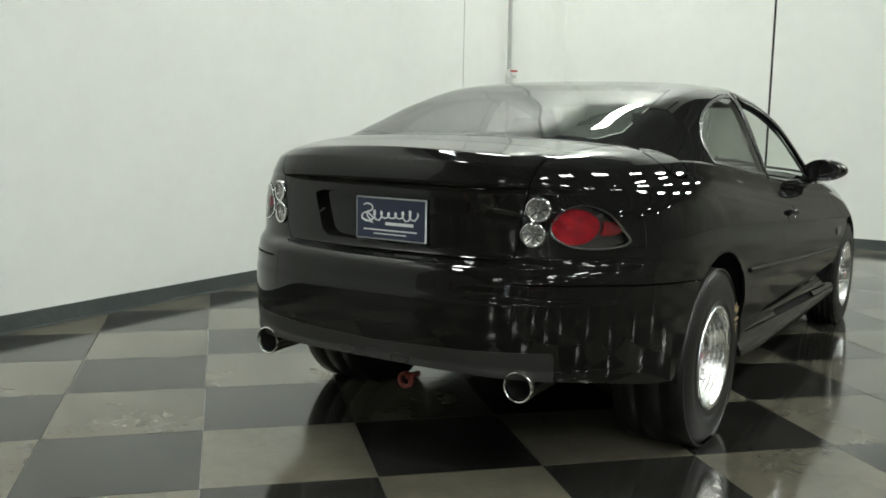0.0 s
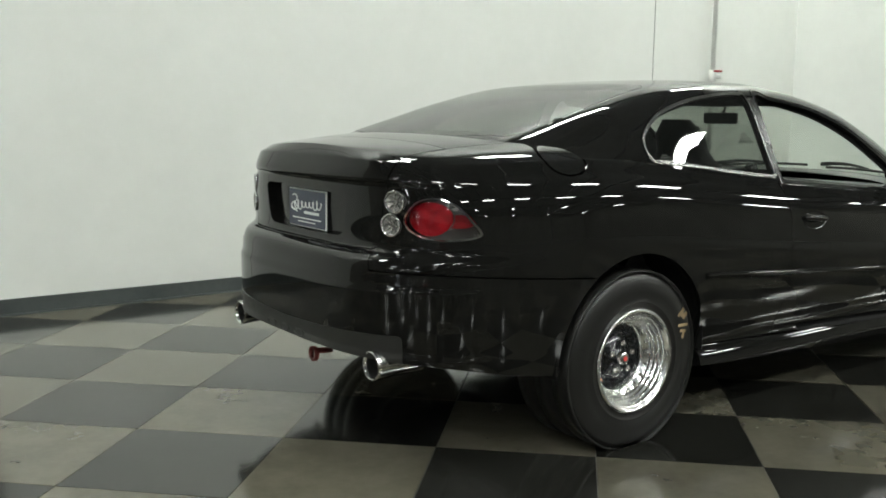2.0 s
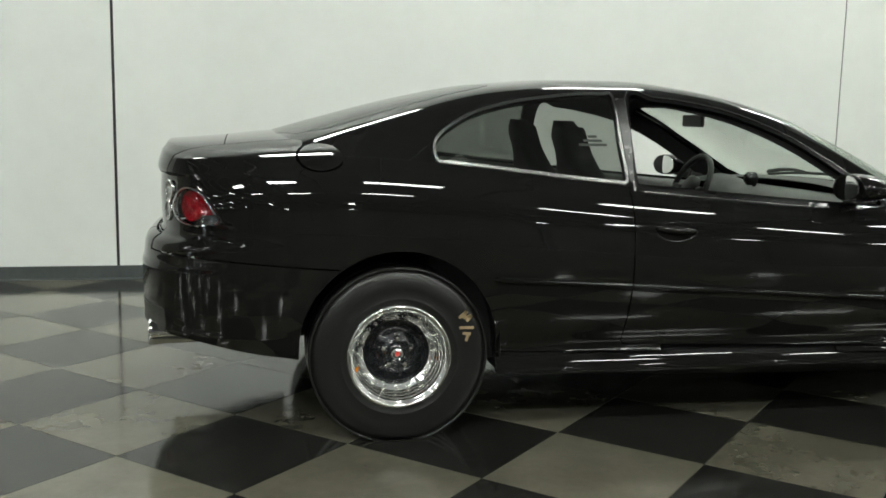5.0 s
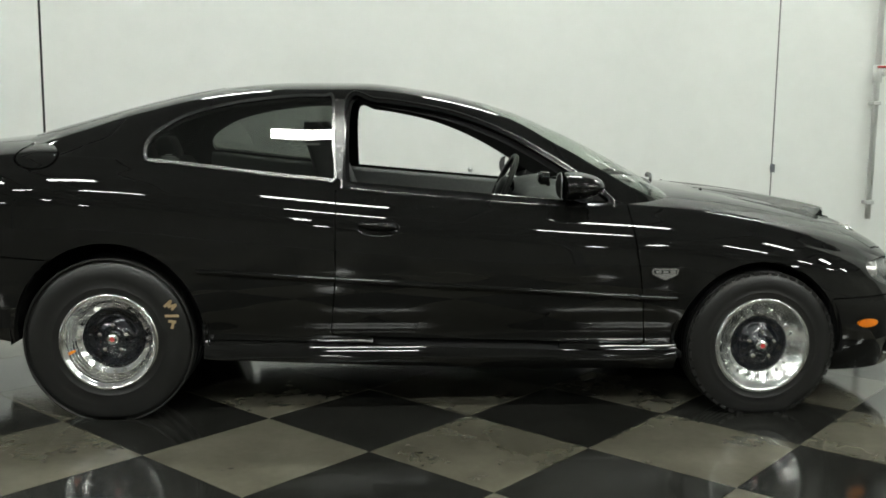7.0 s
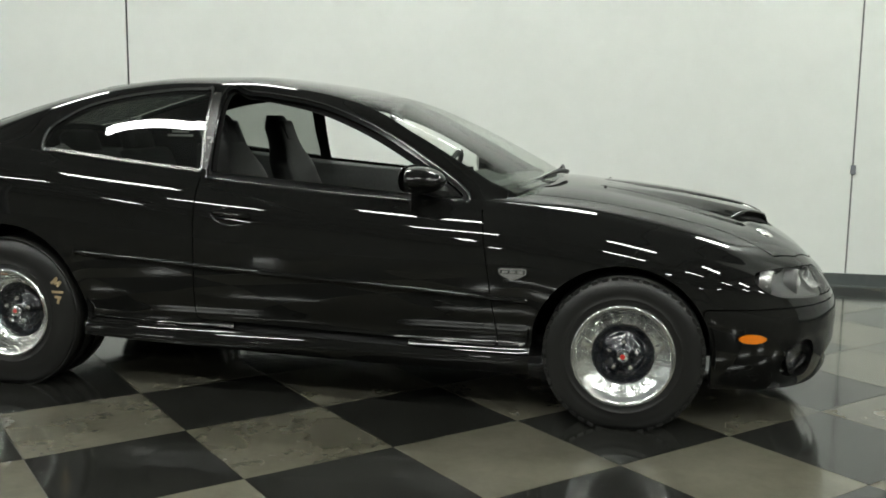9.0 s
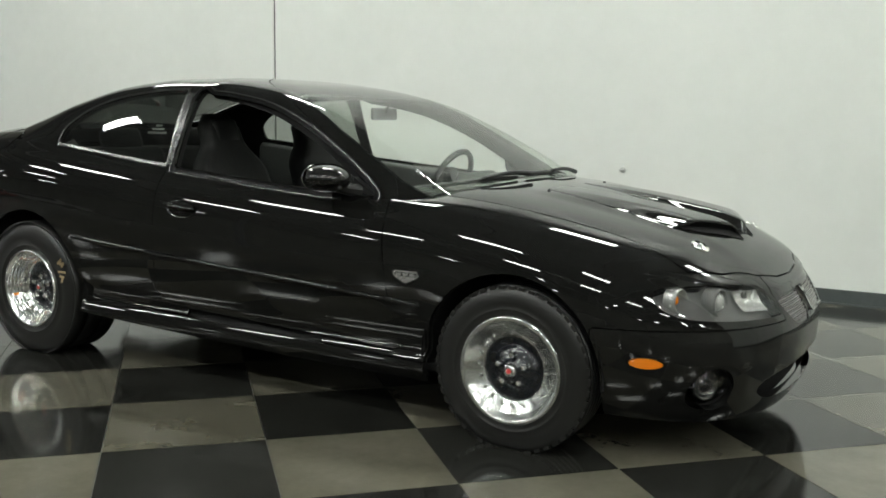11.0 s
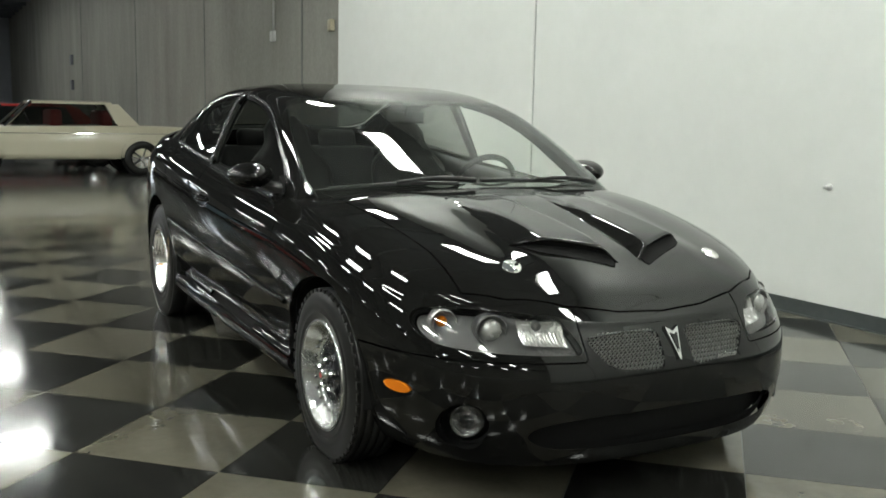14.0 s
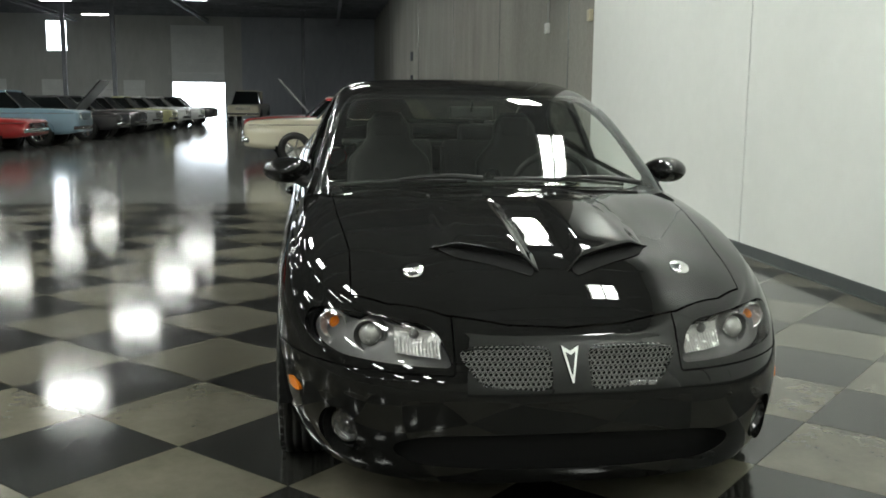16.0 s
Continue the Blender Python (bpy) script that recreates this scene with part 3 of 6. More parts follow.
def sheet(surface, normals, keep, lift=0.0):
    """Clips one half surface; returns points, normals and faces."""
    nu, nv = surface.shape[:2]
    V = (surface + normals * lift).reshape(-1, 3)
    Nn = normals.reshape(-1, 3)
    src = surface.reshape(-1, 3)
    vals = [f(src) for f in keep]
    idx = np.arange(nu * nv).reshape(nu, nv)
    quads = np.stack([idx[:-1, :-1], idx[1:, :-1], idx[1:, 1:], idx[:-1, 1:]], -1).reshape(-1, 4)
    full, dead = np.ones(len(quads), bool), np.zeros(len(quads), bool)
    for v in vals:
        w = v[quads]
        full &= (w <= 0).all(1)
        dead |= (w > 0).all(1)
    pts, nor, faces, seen = [], [], [], {}

    def put(p, n):
        key = (round(p[0], 5), round(p[1], 5), round(p[2], 5))
        if key not in seen:
            seen[key] = len(pts)
            pts.append(p)
            nor.append(n)
        return seen[key]

    for q in quads[full]:
        faces.append([put(tuple(V[i]), tuple(Nn[i])) for i in q])
    vals = np.array(vals) if vals else np.zeros((0, len(V)))
    for q in quads[~full & ~dead]:
        poly = [(V[i], Nn[i], vals[:, i]) for i in q]
        for k in range(len(vals)):
            res = []
            for i, A in enumerate(poly):
                B = poly[(i + 1) % len(poly)]
                a, b = A[2][k], B[2][k]
                if a <= 0:
                    res.append(A)
                if (a <= 0) != (b <= 0):
                    t = a / (a - b)
                    res.append(tuple(x + (y - x) * t for x, y in zip(A, B)))
            poly = res
            if len(poly) < 3:
                break
        if len(poly) >= 3:
            faces.append([put(tuple(p[0]), tuple(p[1])) for p in poly])
    clean = []
    for f in faces:
        g = [a for i, a in enumerate(f) if a != f[i - 1]]
        if len(g) >= 3 and len(set(g)) == len(g):
            clean.append(g)
    return pts, nor, clean


def mesh_of(name, data, sides, rim=0.0):
    """One mesh from a half sheet, on the given sides (-1 right, 1 left), with an inward rim."""
    pts, nor, faces = data
    P, N, F, seen = [], [], [], {}
    for s in sides:
        m = []
        for p, n in zip(pts, nor):
            p2, n2 = (p[0], p[1] * s, p[2]), (n[0], n[1] * s, n[2])
            key = (round(p2[0], 5), round(p2[1], 5), round(p2[2], 5))
            if key not in seen:
                seen[key] = len(P)
                P.append(p2)
                N.append(n2)
            m.append(seen[key])
        F += [[m[i] for i in (f if s > 0 else f[::-1])] for f in faces]
    for i, p in enumerate(P):
        if abs(p[1]) < 1e-4:
            n = Vector((N[i][0], 0, N[i][2])).normalized()
            N[i] = tuple(n)
    loops = [N[i] for f in F for i in f]
    if rim:
        edges = {}
        for f in F:
            for i, a in enumerate(f):
                b = f[(i + 1) % len(f)]
                edges[(a, b)] = edges.get((a, b), 0) + 1
        extra = {}
        for (a, b) in list(edges):
            if (b, a) in edges or (abs(P[a][1]) < 1e-4 and abs(P[b][1]) < 1e-4):
                continue
            for k in (a, b):
                if k not in extra:
                    extra[k] = len(P)
                    P.append(tuple(np.array(P[k]) - np.array(N[k]) * rim))
            F.append([b, a, extra[a], extra[b]])
            d = Vector(P[b]) - Vector(P[a])
            n = d.cross(Vector(N[a]))
            n = n.normalized() if n.length > 1e-9 else Vector(N[a])
            loops += [tuple(n)] * 4
    me = bpy.data.meshes.new(name)
    me.from_pydata(P, [], F)
    me.polygons.foreach_set("use_smooth", [True] * len(me.polygons))
    me.normals_split_custom_set(loops)
    return me


def panel(name, which, keep, material, parent, sides=(-1, 1), split=False, rim=0.014, lift=0.0, label=""):
    surface, normals = (BODY, BODY_N) if which == "body" else (CABIN, CABIN_N)
    data = sheet(surface, normals, keep, lift)
    made = []
    for group in ([(s,) for s in sides] if split else [sides]):
        me = mesh_of(name, data, group, rim)
        me.materials.append(material)
        ob = new(name, me)
        ob.parent = parent
        made.append(tagged(ob, label))
    return made


X, Y, Z = (lambda P: P[:, 0]), (lambda P: P[:, 1]), (lambda P: P[:, 2])
car = thing("coupe", "glossy black two-door coupe with polished drag wheels, side windows down", "car", pose(0, 0.018, 0))

arch_r = both(ellipse(-1.397, 0.365, 0.388, 0.388, "xz"), lambda P: 0.5 - Y(P))
arch_f = both(ellipse(1.375, 0.315, 0.365, 0.362, "xz"), lambda P: 0.5 - Y(P))
under_r = both(lambda P: np.abs(X(P) + 1.397) - 0.388, lambda P: Z(P) - 0.365, lambda P: 0.5 - Y(P))
under_f = both(lambda P: np.abs(X(P) - 1.375) - 0.365, lambda P: Z(P) - 0.315, lambda P: 0.5 - Y(P))
wells = out_of(either(arch_r, arch_f, under_r, under_f), 0.0)
open_cabin = out_of(both(lambda P: Y(P) - belt_w(X(P)) + 0.03, lambda P: X(P) - 0.96 + 0.3 * Y(P) ** 2, lambda P: -1.76 - X(P), lambda P: 0.85 - Z(P)), 0.0)

HOOD = inside_of([(1.0, -0.3), (1.0, 0.0), (0.985, 0.30), (0.93, 0.58), (0.875, 0.70), (0.90, 0.712), (1.37, 0.688), (1.755, 0.650), (1.980, 0.652), (2.080, 0.54), (2.162, 0.37), (2.204, 0.18), (2.216, 0.0), (2.216, -0.3)], "xy", False)
hood = both(HOOD, lambda P: 0.6 - Z(P))
LAMP_F = inside_of([(0.798, 0.604), (0.772, 0.648), (0.692, 0.658), (0.51, 0.654), (0.412, 0.634), (0.362, 0.546), (0.405, 0.537), (0.53, 0.539), (0.68, 0.546), (0.770, 0.562)], "yz")
lamp_f = both(LAMP_F, lambda P: 1.7 - X(P))
GRILLE_LINE = [(0.058, 0.535), (0.064, 0.585), (0.10, 0.593), (0.18, 0.596), (0.300, 0.590), (0.332, 0.572), (0.305, 0.525), (0.255, 0.482), (0.16, 0.470), (0.072, 0.470)]
GRILLE = inside_of(GRILLE_LINE, "yz")
grille = both(GRILLE, lambda P: 1.9 - X(P))
INTAKE = inside_of([(-0.2, 0.338), (0.0, 0.338), (0.36, 0.330), (0.50, 0.306), (0.53, 0.268), (0.46, 0.232), (0.3, 0.222), (0.0, 0.218), (-0.2, 0.218)], "yz")
intake = both(INTAKE, lambda P: 1.9 - X(P))
fog = both(ellipse(0.700, 0.298, 0.060, 0.078, "yz"), lambda P: 1.7 - X(P))
marker = both(ellipse(1.895, 0.394, 0.056, 0.019, "xz", -0.03), lambda P: 0.5 - Y(P))
lamp_a = both(ellipse(0.558, 0.955, 0.039, 0.039, "yz"), lambda P: X(P) + 2.0)
lamp_b = both(ellipse(0.545, 0.873, 0.039, 0.039, "yz"), lambda P: X(P) + 2.0)
LAMP_C = inside_of([(0.596, 0.903), (0.635, 0.960), (0.688, 0.974), (0.745, 0.950), (0.785, 0.895), (0.802, 0.850), (0.755, 0.832), (0.672, 0.834), (0.612, 0.862)], "yz")
lamp_c = both(LAMP_C, lambda P: X(P) + 1.9)
lamp_red = both(ellipse(0.669, 0.903, 0.074, 0.066, "yz"), lambda P: X(P) + 1.9)
trunk_w = spline([(0.76, 0.455), (0.82, 0.497), (0.95, 0.512), (1.02, 0.527), (1.10, 0.545), (1.2, 0.56)])
trunk_x = spline([(-2.42, 0.53), (-2.2, 0.545), (-1.83, 0.598), (-1.6, 0.60)])
trunk = both(lambda P: np.where(Z(P) > 1.09, Y(P) - trunk_x(X(P)), Y(P) - trunk_w(Z(P))), lambda P: 0.782 - Z(P), lambda P: X(P) + 1.70)
RECESS = inside_of([(-0.3, 0.982), (0.0, 0.982), (0.30, 0.978), (0.335, 0.965), (0.30, 0.83), (0.27, 0.812), (0.0, 0.808), (-0.3, 0.808)], "yz", False)
recess = both(RECESS, lambda P: X(P) + 2.0)
door = inside_of([(-0.455, 1.3), (-0.458, 0.6), (-0.478, 0.365), (-0.46, 0.352), (0.86, 0.312), (0.878, 0.325), (0.84, 0.6), (0.795, 0.9), (0.76, 1.3)], "xz", False)
skirt = both(lambda P: Z(P) - (0.322 - 0.026 * (X(P) + 0.46)), lambda P: X(P) - 1.02, lambda P: -1.03 - X(P), lambda P: 0.5 - Y(P))
bump_r = both(lambda P: np.where(Y(P) > 0.50, Z(P) - 0.716 + 0.062 * (X(P) + 2.2) * (X(P) > -2.2), Z(P) - 0.775), lambda P: X(P) + 1.62)
bump_f = both(lambda P: np.minimum(Z(P) - 0.512, Y(P) - 0.35), lambda P: 1.70 - X(P))
fuel = both(ellipse(-1.697, 1.102, 0.084, 0.050, "xz"), lambda P: 0.5 - Y(P))
dark_lip = both(lambda P: Z(P) - 0.476 - 0.03 * Y(P), lambda P: Y(P) - 0.64, lambda P: X(P) + 2.1)

panel("hood", "body", [off(hood)], PAINT, car, label="bonnet with two raised scoops")
spoiler = both(trunk, lambda P: 1.021 - Z(P), lambda P: X(P) + 2.06)
panel("trunk_lid", "body", [off(trunk), out_of(recess, 0.0), out_of(spoiler, 0.002)], PAINT, car, rim=0.035, label="boot lid with a plate recess")
panel("rear_spoiler", "body", [off(spoiler, 0.002), off(trunk)], PAINT, car, rim=0.03, label="lip spoiler on the boot lid")
panel("door", "body", [off(door), open_cabin], PAINT, car, split=True)
panel("side_skirt", "body", [off(skirt), wells], PAINT, car, split=True)
panel("front_fender", "body", [lambda P: 0.5 - X(P), out_of(door), out_of(hood), out_of(lamp_f), out_of(bump_f), out_of(skirt), out_of(both(lambda P: 0.55 - X(P), HOOD), 0), open_cabin, wells], PAINT, car, split=True)
panel("quarter_panel", "body", [lambda P: X(P) + 0.3, out_of(door), out_of(trunk), out_of(skirt), out_of(bump_r), out_of(lamp_a), out_of(lamp_b), out_of(lamp_c), out_of(fuel, 0.006), open_cabin, wells], PAINT, car, split=True)
panel("front_bumper", "body", [off(bump_f), out_of(hood), out_of(lamp_f), out_of(grille, 0), out_of(intake, 0), out_of(fog, 0), out_of(marker), wells], PAINT, car, rim=0.002)
panel("rear_bumper", "body", [off(bump_r), out_of(trunk), wells], PAINT, car, rim=0.03, lift=0.003)
panel("fuel_door", "body", [off(fuel, 0.0), lambda P: X(P)], PAINT, car, sides=(-1,))
panel("side_marker", "body", [off(marker, 0.0)], AMBER, car, split=True, lift=0.003, label="amber side marker lamp")
panel("inner_shell", "body", [wells, open_cabin, out_of(grille, 0), out_of(intake, 0), out_of(lamp_f, 0), out_of(recess, 0), out_of(fog, 0), lambda P: np.where((X(P) < 2.05) & (X(P) > -2.05), -1, Z(P) - 0.6)], BLACK_VOID, car, rim=0, lift=-0.03)

# lamps
def lens_unit(name, region, lens, label, depth, bezel, sides=(-1, 1)):
    lamps = panel(name, "body", [off(region, 0.003)], lens, car, sides, True, rim=0.004, lift=0.002, label=label)
    backs = panel("bezel", "body", [off(region, 0.0)], bezel, car, sides, True, rim=0.0, lift=-depth)
    for a, b in zip(lamps, backs):
        b.parent = a
    return lamps


heads = lens_unit("headlamp", lamp_f, GLASS_LENS, "clear headlamp with grey bezel and amber turn lamp", 0.044, LAMP_GREY)
tail_a = lens_unit("upper_tail_lamp", lamp_a, GLASS_LENS, "round clear tail lamp", 0.02, LAMP_CHROME)
tail_b = lens_unit("lower_tail_lamp", lamp_b, GLASS_LENS, "round clear tail lamp", 0.02, LAMP_CHROME)
tail_c = lens_unit("tail_lamp", lamp_c, GLASS_LENS, "wrap-round clear-covered lamp with a red lens inside", 0.038, LAMP_SMOKE)
reds = panel("red_lens", "body", [off(lamp_red, 0.004)], RED_LENS, car, split=True, rim=0.02, lift=-0.032, label="faceted red lens set deep behind the clear cover")
tongues = panel("side_reflector", "body", [ellipse(0.752, 0.897, 0.040, 0.024, "yz"), lambda P: X(P) + 1.9, out_of(lamp_red, 0.0)], RED_OUTER, car, split=True, lift=-0.012, label="small dull red side reflector")
for a, b, d in zip(tail_c, reds, tongues):
    b.parent = a
    d.parent = a


def skin(w, z, front=True):
    """Point and outward normal of the nose or tail at a half width and height."""
    P, N = BODY[:, :92].reshape(-1, 3), BODY_N[:, :92].reshape(-1, 3)
    d = (P[:, 1] - w) ** 2 + (P[:, 2] - z) ** 2 + ((P[:, 0] > 0) != front) * 10
    i = int(np.argmin(d))
    return P[i], N[i]


front_x = lambda w, z: float(np.interp(w, *_front(z)))


def _front(z):
    ox, oy, nx, ny = plan_outline(200)
    i = wall_inset(np.full(len(ox), z), rim_z(ox), nx, ny, ox)
    x, y = ox - nx * i, oy - ny * i
    k = ox > 1.5
    return y[k], x[k]


for lamp, s in zip(heads, (-1, 1)):
    for nm, w, z, r in (("turn_lamp", 0.718, 0.608, 0.043), ("projector", 0.604, 0.596, 0.048)):
        p, n = skin(w, z)
        at = pose(p[0] - 0.052, s * (w - 0.012), z, 0, 0, -90 + s * 14)
        bm = bmesh.new()
        if nm == "projector":
            lathe(bm, [(r * 1.12, -0.03), (r * 1.10, 0.020), (r * 1.02, 0.025), (r * 0.98, 0.018), (r * 0.90, 0.004), (r * 0.78, 0.0)], 36, at)
            unit = part(nm, bm, LAMP_GREY, lamp, "grey projector shroud", True)
            bm = bmesh.new()
            lathe(bm, [(r * 0.78, 0.0), (r * 0.76, 0.012), (r * 0.6, 0.024), (r * 0.3, 0.031), (0.0005, 0.033)], 32, at)
            part("lens", bm, LAMP_BOWL, unit, "domed projector lens", True)
        else:
            lathe(bm, [(r * 1.08, -0.03), (r * 1.06, 0.016), (r, 0.020), (r * 0.94, 0.012), (r * 0.8, -0.008), (r * 0.5, -0.022), (0.0005, -0.026)], 36, at)
            unit = part(nm, bm, LAMP_BOWL, lamp, "round turn lamp bowl", True)
            bm = bmesh.new()
            lathe(bm, [(r * 0.44, -0.022), (r * 0.42, -0.006), (r * 0.30, 0.003), (0.0005, 0.006)], 24, at)
            part("bulb", bm, AMBER, unit, "amber bulb", True)
    # fluted high-beam reflector at the inner end
    bm = bmesh.new()
    nf = 13
    rows = []
    for i in range(nf * 4 + 1):
        u = i / (nf * 4)
        w = 0.522 - 0.138 * u
        z0, z1 = 0.558 - 0.008 * u, 0.628 - 0.004 * u
        row = []
        for k in range(7):
            v = k / 6
            z = z0 + (z1 - z0) * v
            p, n = skin(w, z)
            d = 0.030 + 0.022 * (4 * v * (1 - v)) * (0.4 + 2.4 * u * (1 - u)) + (0.0028 if i % 4 < 2 else 0.0) * (v < 0.62)
            row.append(bm.verts.new((front_x(w, z) - d, s * w, z)))
        rows.append(row)
    for p, q in zip(rows, rows[1:]):
        for k in range(6):
            bm.faces.new((p[k], p[k + 1], q[k + 1], q[k]))
    unit = part("reflector", bm, LAMP_BOWL, lamp, "fluted bright reflector")
    bm = bmesh.new()
    lathe(bm, [(0.017, -0.02), (0.016, 0.004), (0.011, 0.010), (0.0005, 0.012)], 20, pose(front_x(0.462, 0.614) - 0.038, s * 0.462, 0.612, 0, 0, -90 + s * 14))
    part("bulb_cap", bm, LAMP_GREY, unit, "grey bulb shield", True)
for a, b in zip(tail_c, panel("lamp_edge", "body", [off(lamp_c, 0.0), out_of(both(inside_of([(0.596, 0.903), (0.635, 0.960), (0.688, 0.974), (0.745, 0.950), (0.785, 0.895), (0.802, 0.850), (0.755, 0.832), (0.672, 0.834), (0.612, 0.862)], "yz", True, -0.0045), lambda P: X(P) + 1.9), 0.0)], CHROME, car, split=True, rim=0.006, lift=0.003)):
    b.parent = a
for lamps, (w, z) in ((tail_a, (0.558, 0.955)), (tail_b, (0.545, 0.873))):
    for lamp, s in zip(lamps, (-1, 1)):
        bm = bmesh.new()
        p, n = skin(w, z, False)
        turn = 90 - s * math.degrees(math.atan2(n[1], -n[0]))
        lathe(bm, [(0.042, -0.004), (0.042, 0.004), (0.037, 0.006), (0.034, -0.004), (0.0335, 0.004)], 28, pose(p[0], s * w, z, 0, 0, turn))
        part("ring", bm, CHROME, lamp, smooth=True)
        bm = bmesh.new()
        lathe(bm, [(0.035, -0.003), (0.026, -0.011), (0.012, -0.015), (0.0005, -0.016)], 28, pose(p[0], s * w, z, 0, 0, turn))
        part("bowl", bm, LAMP_BOWL, lamp, smooth=True)
        bm = bmesh.new()
        for k in range(8):
            a = k * math.pi / 4
            at = pose(p[0], s * w, z, 0, 0, turn)
            tube(bm, [at @ Vector((0.007 * math.cos(a), -0.010, 0.007 * math.sin(a))), at @ Vector((0.030 * math.cos(a), -0.004, 0.030 * math.sin(a)))], 0.0035, 5)
        part("facets", bm, LAMP_CHROME, lamp)

# grille, intake, fog lamps, emblem
panel("grille_backing", "body", [off(grille, -0.012)], BLACK_VOID, car, split=True, rim=0, lift=-0.035)
panel("intake_backing", "body", [off(intake, -0.06)], BLACK_VOID, car, rim=0, lift=-0.05)
frame_g = both(off(GRILLE, 0.0), out_of(inside_of(GRILLE_LINE, "yz", True, -0.007), 0.0), lambda P: 1.9 - X(P))
rims = panel("grille", "body", [frame_g], GLOSS_BLACK, car, split=True, rim=0.01, lift=-0.002, label="silver honeycomb grille")
for r, s in zip(rims, (-1, 1)):
    bm = bmesh.new()
    step = 0.0158
    for row in range(11):
        z = 0.468 + step * (row + 0.5) * 0.866
        wx = _front(z)
        for col in range(24):
            w = 0.062 + step * (col + 0.5 * (row % 2))
            if GRILLE(np.array([[2.2, w, z]]))[0] > 0.004:
                continue
            x = float(np.interp(w, *wx)) - 0.006
            ring = []
            for rr, xx in ((0.0092, 0.0), (0.0064, 0.0), (0.0064, -0.006)):
                ring.append([bm.verts.new((x + xx, s * (w + rr * math.sin(a * math.pi / 3)), z + 1.0 * rr * math.cos(a * math.pi / 3))) for a in range(6)])
            for p, q in zip(ring, ring[1:]):
                for a in range(6):
                    bm.faces.new((p[a], p[(a + 1) % 6], q[(a + 1) % 6], q[a]))
    tagged(part("mesh", bm, MESH_GREY, r, "perforated silver mesh"), kind="stuff")
def nose_x(z):
    return float(np.interp(0.0, *_front(z)))


EMB = [(-0.027, 0.596), (0.0, 0.582), (0.027, 0.596), (0.0025, 0.496), (-0.0025, 0.496)]
bm = bmesh.new()
lo = [bm.verts.new((nose_x(z) + 0.012, y, z)) for y, z in EMB]
hi = [bm.verts.new((nose_x(z) - 0.02, y, z)) for y, z in EMB]
bm.faces.new(lo)
for i in range(5):
    bm.faces.new((lo[i], hi[i], hi[(i + 1) % 5], lo[(i + 1) % 5]))
em = part("nose_emblem", bm, CHROME, car, "plain silver arrowhead emblem")
bm = bmesh.new()
bm.faces.new([bm.verts.new((nose_x(z) + 0.0145, y, z)) for y, z in ((-0.015, 0.580), (0.0, 0.572), (0.015, 0.580), (0.0, 0.518))])
part("inlay", bm, GLOSS_BLACK, em)
fogs = panel("fog_lamp", "body", [off(fog, 0.012)], GLASS_LENS, car, split=True, rim=0.004, lift=-0.030, label="round fog lamp in a black recess")
for lamp, s in zip(fogs, (-1, 1)):
    p, n = skin(0.700, 0.298)
    turn = -90 + s * math.degrees(math.atan2(n[1], n[0]))
    q = p - n * 0.012
    bm = bmesh.new()
    lathe(bm, [(0.078, 0.004), (0.072, -0.055), (0.0005, -0.057)], 28, pose(q[0], s * q[1], q[2], 0, 0, turn))
    part("recess", bm, GLOSS_BLACK, lamp, smooth=True)
    bm = bmesh.new()
    lathe(bm, [(0.058, -0.052), (0.056, -0.028), (0.052, -0.024), (0.044, -0.036), (0.018, -0.048), (0.016, -0.034), (0.0005, -0.030)], 28, pose(q[0], s * (q[1] - 0.004), q[2] + 0.004, 0, 0, turn - s * 14))
    part("reflector", bm, FOG_BOWL, lamp, smooth=True)

# cabin shell and glass
QW = [(-1.242, 1.102), (-1.247, 1.140), (-1.233, 1.178), (-1.180, 1.222), (-1.080, 1.276), (-0.90, 1.325), (-0.66, 1.358), (-0.52, 1.362), (-0.482, 1.353), (-0.477, 1.17), (-0.466, 1.022), (-0.50, 1.022), (-0.712, 1.041), (-0.955, 1.069), (-1.137, 1.089), (-1.225, 1.096)]
DW = [(-0.405, 1.346), (-0.30, 1.342), (-0.16, 1.327), (0.06, 1.284), (0.30, 1.192), (0.52, 1.068), (0.66, 0.975), (0.715, 0.930), (0.70, 0.916), (0.53, 0.924), (0.04, 0.958), (-0.37, 0.994), (-0.415, 1.01)]
INNER = [(-0.395, 1.345), (-0.30, 1.340), (-0.16, 1.320), (0.06, 1.268), (0.30, 1.168), (0.52, 1.042), (0.66, 0.948), (0.655, 0.926), (0.53, 0.930), (0.04, 0.963), (-0.37, 0.998), (-0.40, 1.02)]
qw, dw = inside_of(QW, "xz"), inside_of(DW, "xz")
low_side = lambda P: 0.45 - Y(P)
qw_s, dw_s = both(qw, low_side), both(dw, low_side)
inner_s = both(inside_of(INNER, "xz"), low_side)
WS = inside_of([(0.215, -0.4), (0.215, 0.0), (0.190, 0.34), (0.145, 0.56), (0.160, 0.615), (0.25, 0.646), (0.45, 0.700), (0.82, 0.765), (1.05, 0.750), (1.35, 0.6), (1.35, -0.4)], "xy", False)
RW = inside_of([(-0.99, -0.4), (-0.99, 0.0), (-0.985, 0.30), (-0.97, 0.49), (-1.02, 0.540), (-1.35, 0.572), (-1.66, 0.590), (-1.78, 0.54), (-1.86, 0.32), (-1.90, 0.0), (-1.90, -0.4)], "xy", False)
ws = both(WS, lambda P: 0.1 - X(P))
rw = both(RW, lambda P: X(P) + 0.9)
